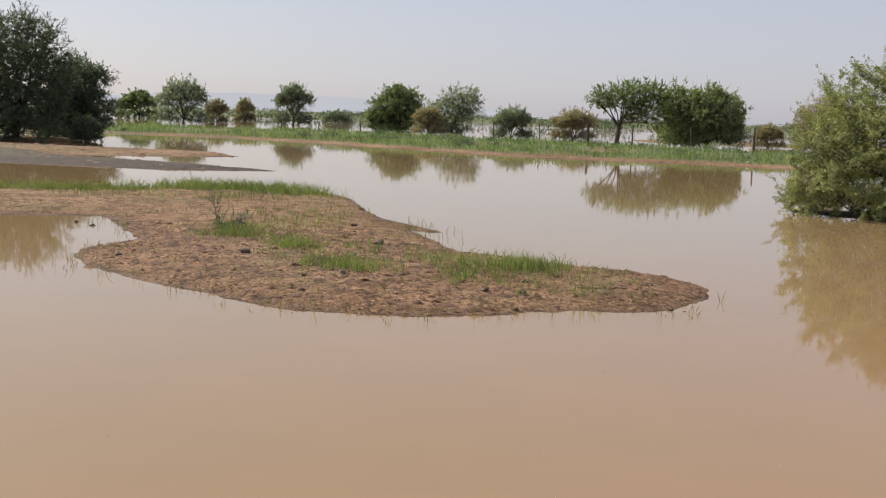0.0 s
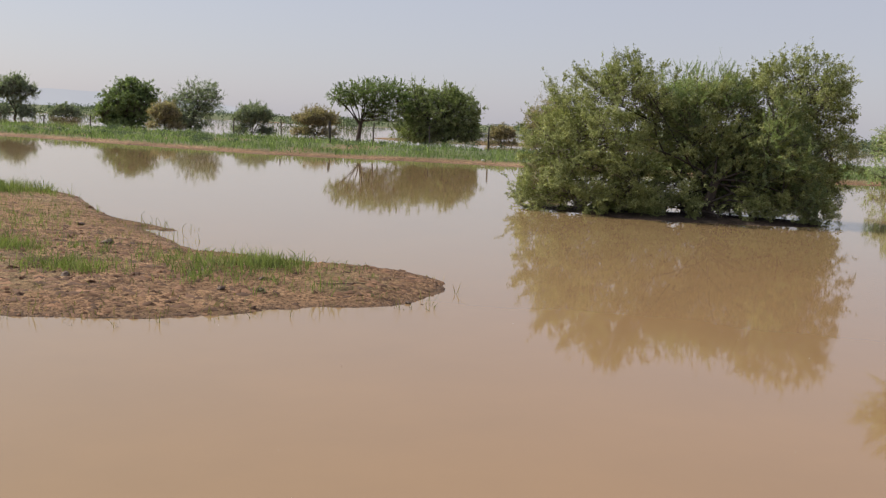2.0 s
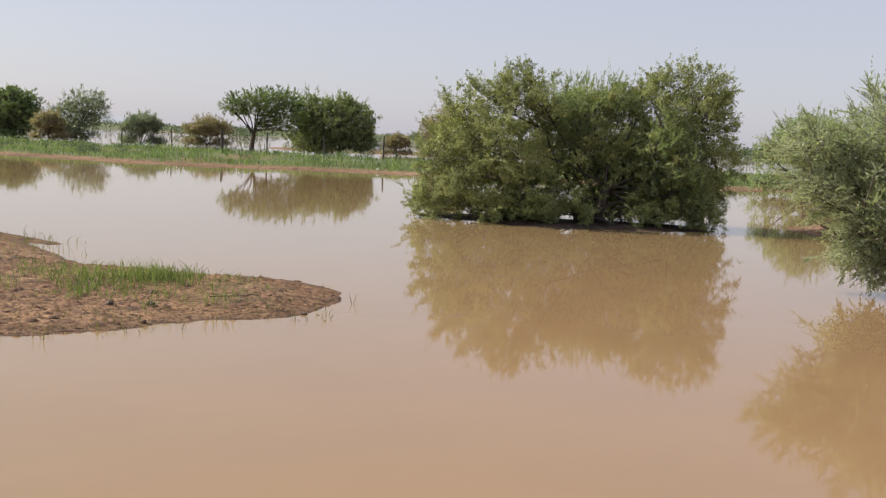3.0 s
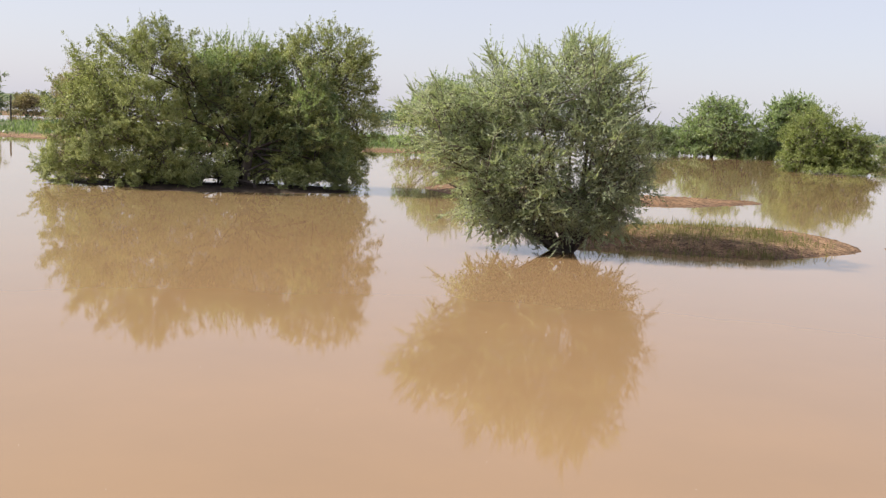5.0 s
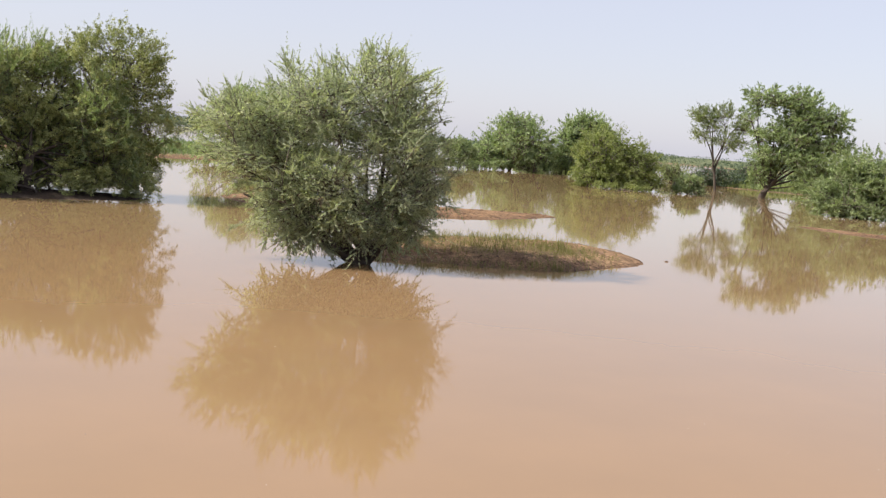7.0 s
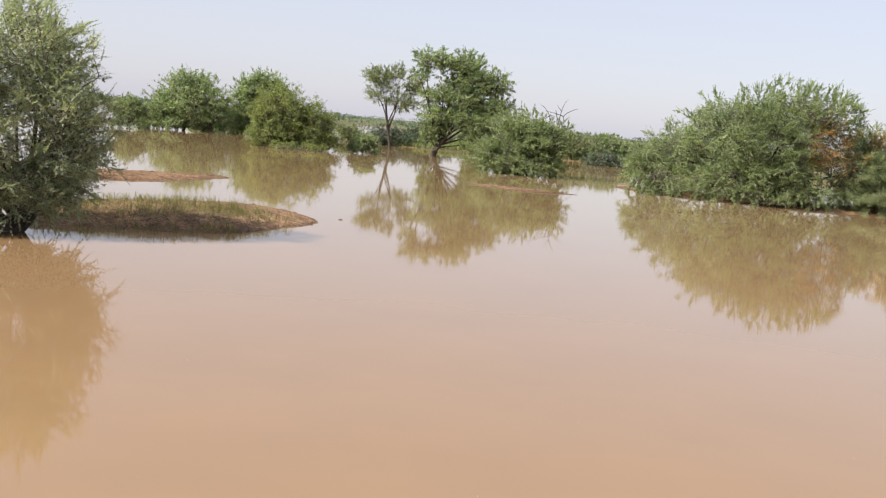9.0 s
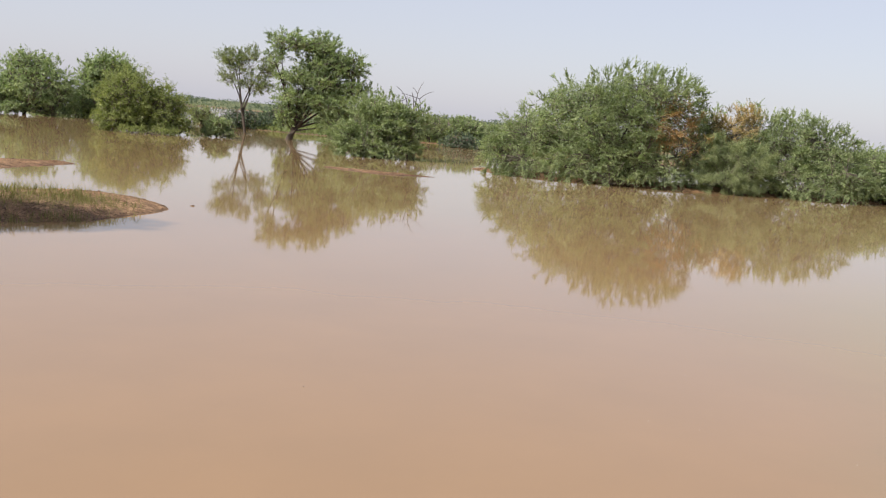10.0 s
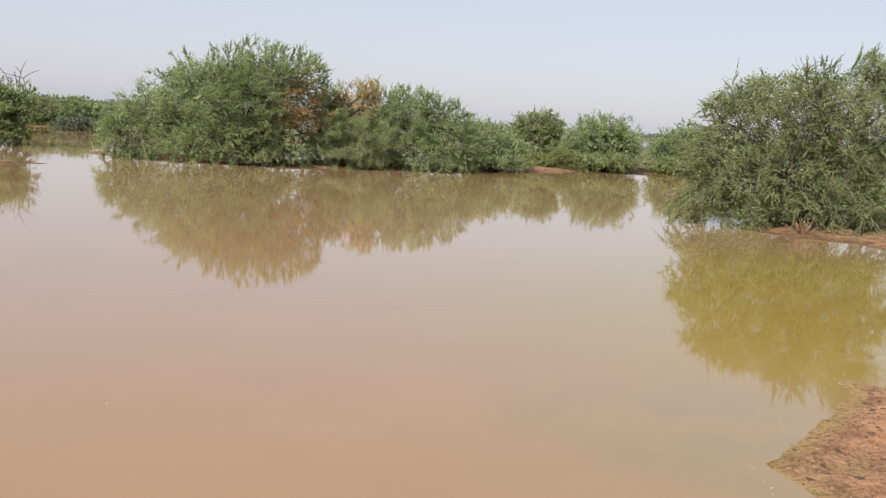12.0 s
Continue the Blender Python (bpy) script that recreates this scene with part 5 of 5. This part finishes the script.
def clod_stuff():
    """Sharp crumbs of dried mud, low irregular pyramids."""
    g = np.random.default_rng(51)
    pts = []
    for lo, hi, n in (((-5.5, 8.3), (3.2, 14.0), 30000), ((-8, 14.0), (1, 22), 5000), ((10, 7.2), (15.5, 11), 1800), ((5, -9), (13, -2), 4200), ((16, 12.5), (22, 18), 1500), ((-22, 27), (-4, 41), 5000)):
        p = np.stack([g.uniform(lo[0], hi[0], n), g.uniform(lo[1], hi[1], n)], -1)
        pts.append(p[ground_height(p[:, 0], p[:, 1])[1] > 0.0])
    p = np.concatenate(pts)
    p = p[g.random(len(p)) < np.clip((fbm(p[:, 0] * 0.9, p[:, 1] * 0.9, 77) - 0.25) * 2.6, 0.1, 1)]
    s = (0.005 + 0.026 * g.random(len(p)) ** 5) * np.maximum(1, np.hypot(p[:, 0], p[:, 1]) / 14)
    heaps = np.stack([g.uniform(-5.5, 3.0, 1300), g.uniform(8.3, 14.5, 1300)], -1)
    heaps = heaps[(ground_height(heaps[:, 0], heaps[:, 1])[1] > 0.15) & (fbm(heaps[:, 0] * 0.8, heaps[:, 1] * 0.8, 78) > 0.42)]
    bank = np.stack([g.uniform(5.0, 8.8, 500), g.uniform(-5.2, -2.3, 500)], -1)
    deep = ground_height(bank[:, 0], bank[:, 1])[1]
    heaps = np.concatenate([heaps, bank[(deep > 0.06) & (deep < 0.5)]])
    k = np.repeat(heaps, 7, 0) + g.normal(0, 0.09, (len(heaps) * 7, 2)) * [1.6, 0.8]
    drift = np.stack([g.uniform(-4.5, 2.6, 30000), g.uniform(8.2, 10.8, 30000)], -1)
    at = ground_height(drift[:, 0], drift[:, 1])[1]
    drift = drift[(np.abs(at - 0.22 - 0.35 * fbm(drift[:, 0] / 1.1, drift[:, 0] * 0, 79)) < 0.022) & (fbm(drift[:, 0] * 1.3, drift[:, 1], 76) > 0.42)]
    s = np.concatenate([s, (0.012 + 0.040 * g.random(len(k)) ** 3) * np.where(k[:, 1] < 0, 0.45, 1.0), 0.006 + 0.012 * g.random(len(drift)) ** 2])
    p = np.concatenate([p, k, drift])
    z = ground_height(p[:, 0], p[:, 1])[0]
    n = len(p)
    ang = g.uniform(0, 6.28, (n, 1)) + np.arange(5)[None] * 1.2566 + g.normal(0, 0.2, (n, 5))
    rad = s[:, None] * g.uniform(0.6, 1.5, (n, 5))
    stretch = g.uniform(0.7, 2.0, (n, 1))
    ring = np.stack([np.cos(ang) * rad * stretch, np.sin(ang) * rad, np.full((n, 5), -0.004)], -1)
    tip = np.stack([g.normal(0, 0.4, n) * s, g.normal(0, 0.4, n) * s, s * g.uniform(0.25, 0.7, n)], -1)
    v = np.concatenate([ring, tip[:, None]], 1) + np.stack([p[:, 0], p[:, 1], z], -1)[:, None]
    face = np.array([(k, (k + 1) % 5, 5) for k in range(5)])
    me = mesh_from("mud_crumbs", v.reshape(-1, 3), (face[None] + 6 * np.arange(n)[:, None, None]).reshape(-1, 3))
    me.materials.append(CRUMB)
    tagged(new("mud_crumbs", me), "small crumbs of dried mud on the silt", "mud", kind="stuff")


clod_stuff()


def sticks():
    g = np.random.default_rng(61)
    for x, y, ln in [(1.6, 9.75, 0.55), (-1.4, 11.0, 0.2), (7.2, -4.9, 0.3), (6.9, -5.0, 0.25)]:
        t = np.linspace(-0.5, 0.5, 7)
        a = g.uniform(-0.5, 0.5)
        px, py = x + t * ln * math.cos(a) + 0.05 * np.sin(5 * t) * ln, y + t * ln * math.sin(a) + 0.12 * np.sin(3 * t + a) * ln
        line = np.stack([px, py, ground_height(px, py)[0] + 0.006], -1)[None]
        me = mesh_from("stick", *tubes(line, np.linspace(0.005, 0.0025, 7)[None], 6), True)
        me.materials.append(BARK)
        tagged(new("stick", me), "thin dark dry stick lying on the mud", "stick", "sticks on the mud")


sticks()


def flakes():
    g = np.random.default_rng(71)
    n = 130
    az = np.radians(g.uniform(-122, 26, n))
    r = 3.4 + 5.5 * g.random(n) ** 1.3
    x, y = -np.sin(az) * r, np.cos(az) * r
    e = np.stack([g.uniform(5.2, 8.6, 280), np.zeros(280)], -1)
    e[:, 1] = -2.4 - 0.75 * (e[:, 0] - 5.3) + g.normal(0.0, 0.28, 280)
    x, y = x[:70], y[:70]
    x, y = np.concatenate([x, e[:, 0]]), np.concatenate([y, e[:, 1]])
    z = np.maximum(ground_height(x, y)[0], 0) + 0.003
    c = np.stack([x, y, z], -1)
    v, q = leaves(c, unit(g.normal(size=c.shape) * [1, 1, 0.25]), g.uniform(0.003, 0.009, len(c)), g.uniform(0.003, 0.007, len(c)), g)
    me = mesh_from("floating_flakes", v, q)
    me.materials.append(FLAKE)
    tagged(new("floating_flakes", me), "pale specks floating on the muddy water", "debris", kind="stuff")


flakes()

# ---------------------------------------------------------------- fence posts along the far bank
gp = random.Random(8)
for x, y, h, r in [(-15.5, 96.0, 1.2, 0.07), (-11.5, 92.0, 1.2, 0.07), (-7.3, 86.5, 1.2, 0.06), (3.35, 73.5, 1.25, 0.05), (5.95, 65.5, 1.2, 0.05), (8.35, 60.5, 1.15, 0.10), (10.7, 59.0, 1.2, 0.05), (13.6, 57.0, 1.15, 0.05), (16.7, 55.6, 1.25, 0.06)]:
    z = float(ground_height([x], [y])[0][0])
    h, r = h + 0.15, r * 0.85
    line = np.array([[(0, 0, -0.4), (0.01, 0, 0.3), (0.0, 0.01, 0.8), (gp.uniform(-0.04, 0.04), 0, h)]])
    v, q = tubes(line, np.array([[r, r * 1.02, r * 0.95, r * 0.85]]), 8)
    bm = bmesh.new()
    vs = [bm.verts.new(p) for p in v]
    for f in q:
        bm.faces.new([vs[i] for i in f])
    bm.faces.new(vs[-8:])
    me = bpy.data.meshes.new("fence_post")
    bm.to_mesh(me)
    bm.free()
    me.materials.append(POST_WOOD)
    ob = tagged(new("fence_post", me), "weathered wooden fence post standing in the bank grass", "fence post", "posts of the far fence")
    ob.location = (x, y, z)

# ---------------------------------------------------------------- small dark shrub on the islet and a dead shrub


def dead_shrub(name, label, x, y, h, w, seed, n=16, bark=None, thick=0.008):
    g = np.random.default_rng(seed)
    root = tagged(new(name), label, "shrub")
    root.location = (x, y, float(ground_height([x], [y])[0][0]))
    tips = np.stack([g.normal(0, w, n), g.normal(0, w, n), h * g.uniform(0.6, 1.05, n)], -1)
    a = np.concatenate([g.normal(0, 0.03, (n, 2)), np.full((n, 1), -0.1)], 1)
    lines = curve_to(a, tips, np.full(n, 0.1 * h), 6, g)
    for k in range(0, n, 4):
        part("stem", mesh_from("stem", *tubes(lines[k:k + 4], np.linspace(thick, thick * 0.35, 6)[None] * np.ones((len(lines[k:k + 4]), 1)), 5), True), bark or BARK, root)
    src = lines[np.repeat(np.arange(n), 7), g.integers(2, 6, n * 7)]
    end = src + unit(g.normal(0, 1, src.shape) + [0, 0, 0.5]) * (0.28 * h * g.uniform(0.3, 1, (len(src), 1)))
    tagged(part("brushwood", mesh_from("brushwood", *tubes(curve_to(src, end, np.full(len(src), 0.02 * h), 4, g), np.linspace(thick * 0.5, thick * 0.2, 4)[None] * np.ones((len(src), 1)), 3), True), bark or BARK, root), kind="stuff")


grow("thorn_seedling", "small dark thorn seedling growing on the mud islet", "shrub", -3.05, 13.75,
     [(0.0, 0, 0.30, 0.12, 0.12, 0.2), (-0.10, 0, 0.50, 0.12, 0.1, 0.12), (0.25, 0, 0.22, 0.2, 0.15, 0.12), (0.05, 0, 0.15, 0.2, 0.15, 0.12)],
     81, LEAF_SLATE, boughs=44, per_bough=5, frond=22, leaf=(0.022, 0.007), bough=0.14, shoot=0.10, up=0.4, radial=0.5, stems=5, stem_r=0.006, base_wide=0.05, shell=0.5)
dead_shrub("dead_shrub", "bare grey dead branches rising from the shore bush", 40.25, 11.2, 3.3, 0.26, 82, 7, BARK, 0.035)
dead_shrub("dead_brush", "tangle of tan bare twigs under the shore bush", 18.75, -9.1, 0.26, 0.24, 83, 26, BARK_TAN, 0.009)
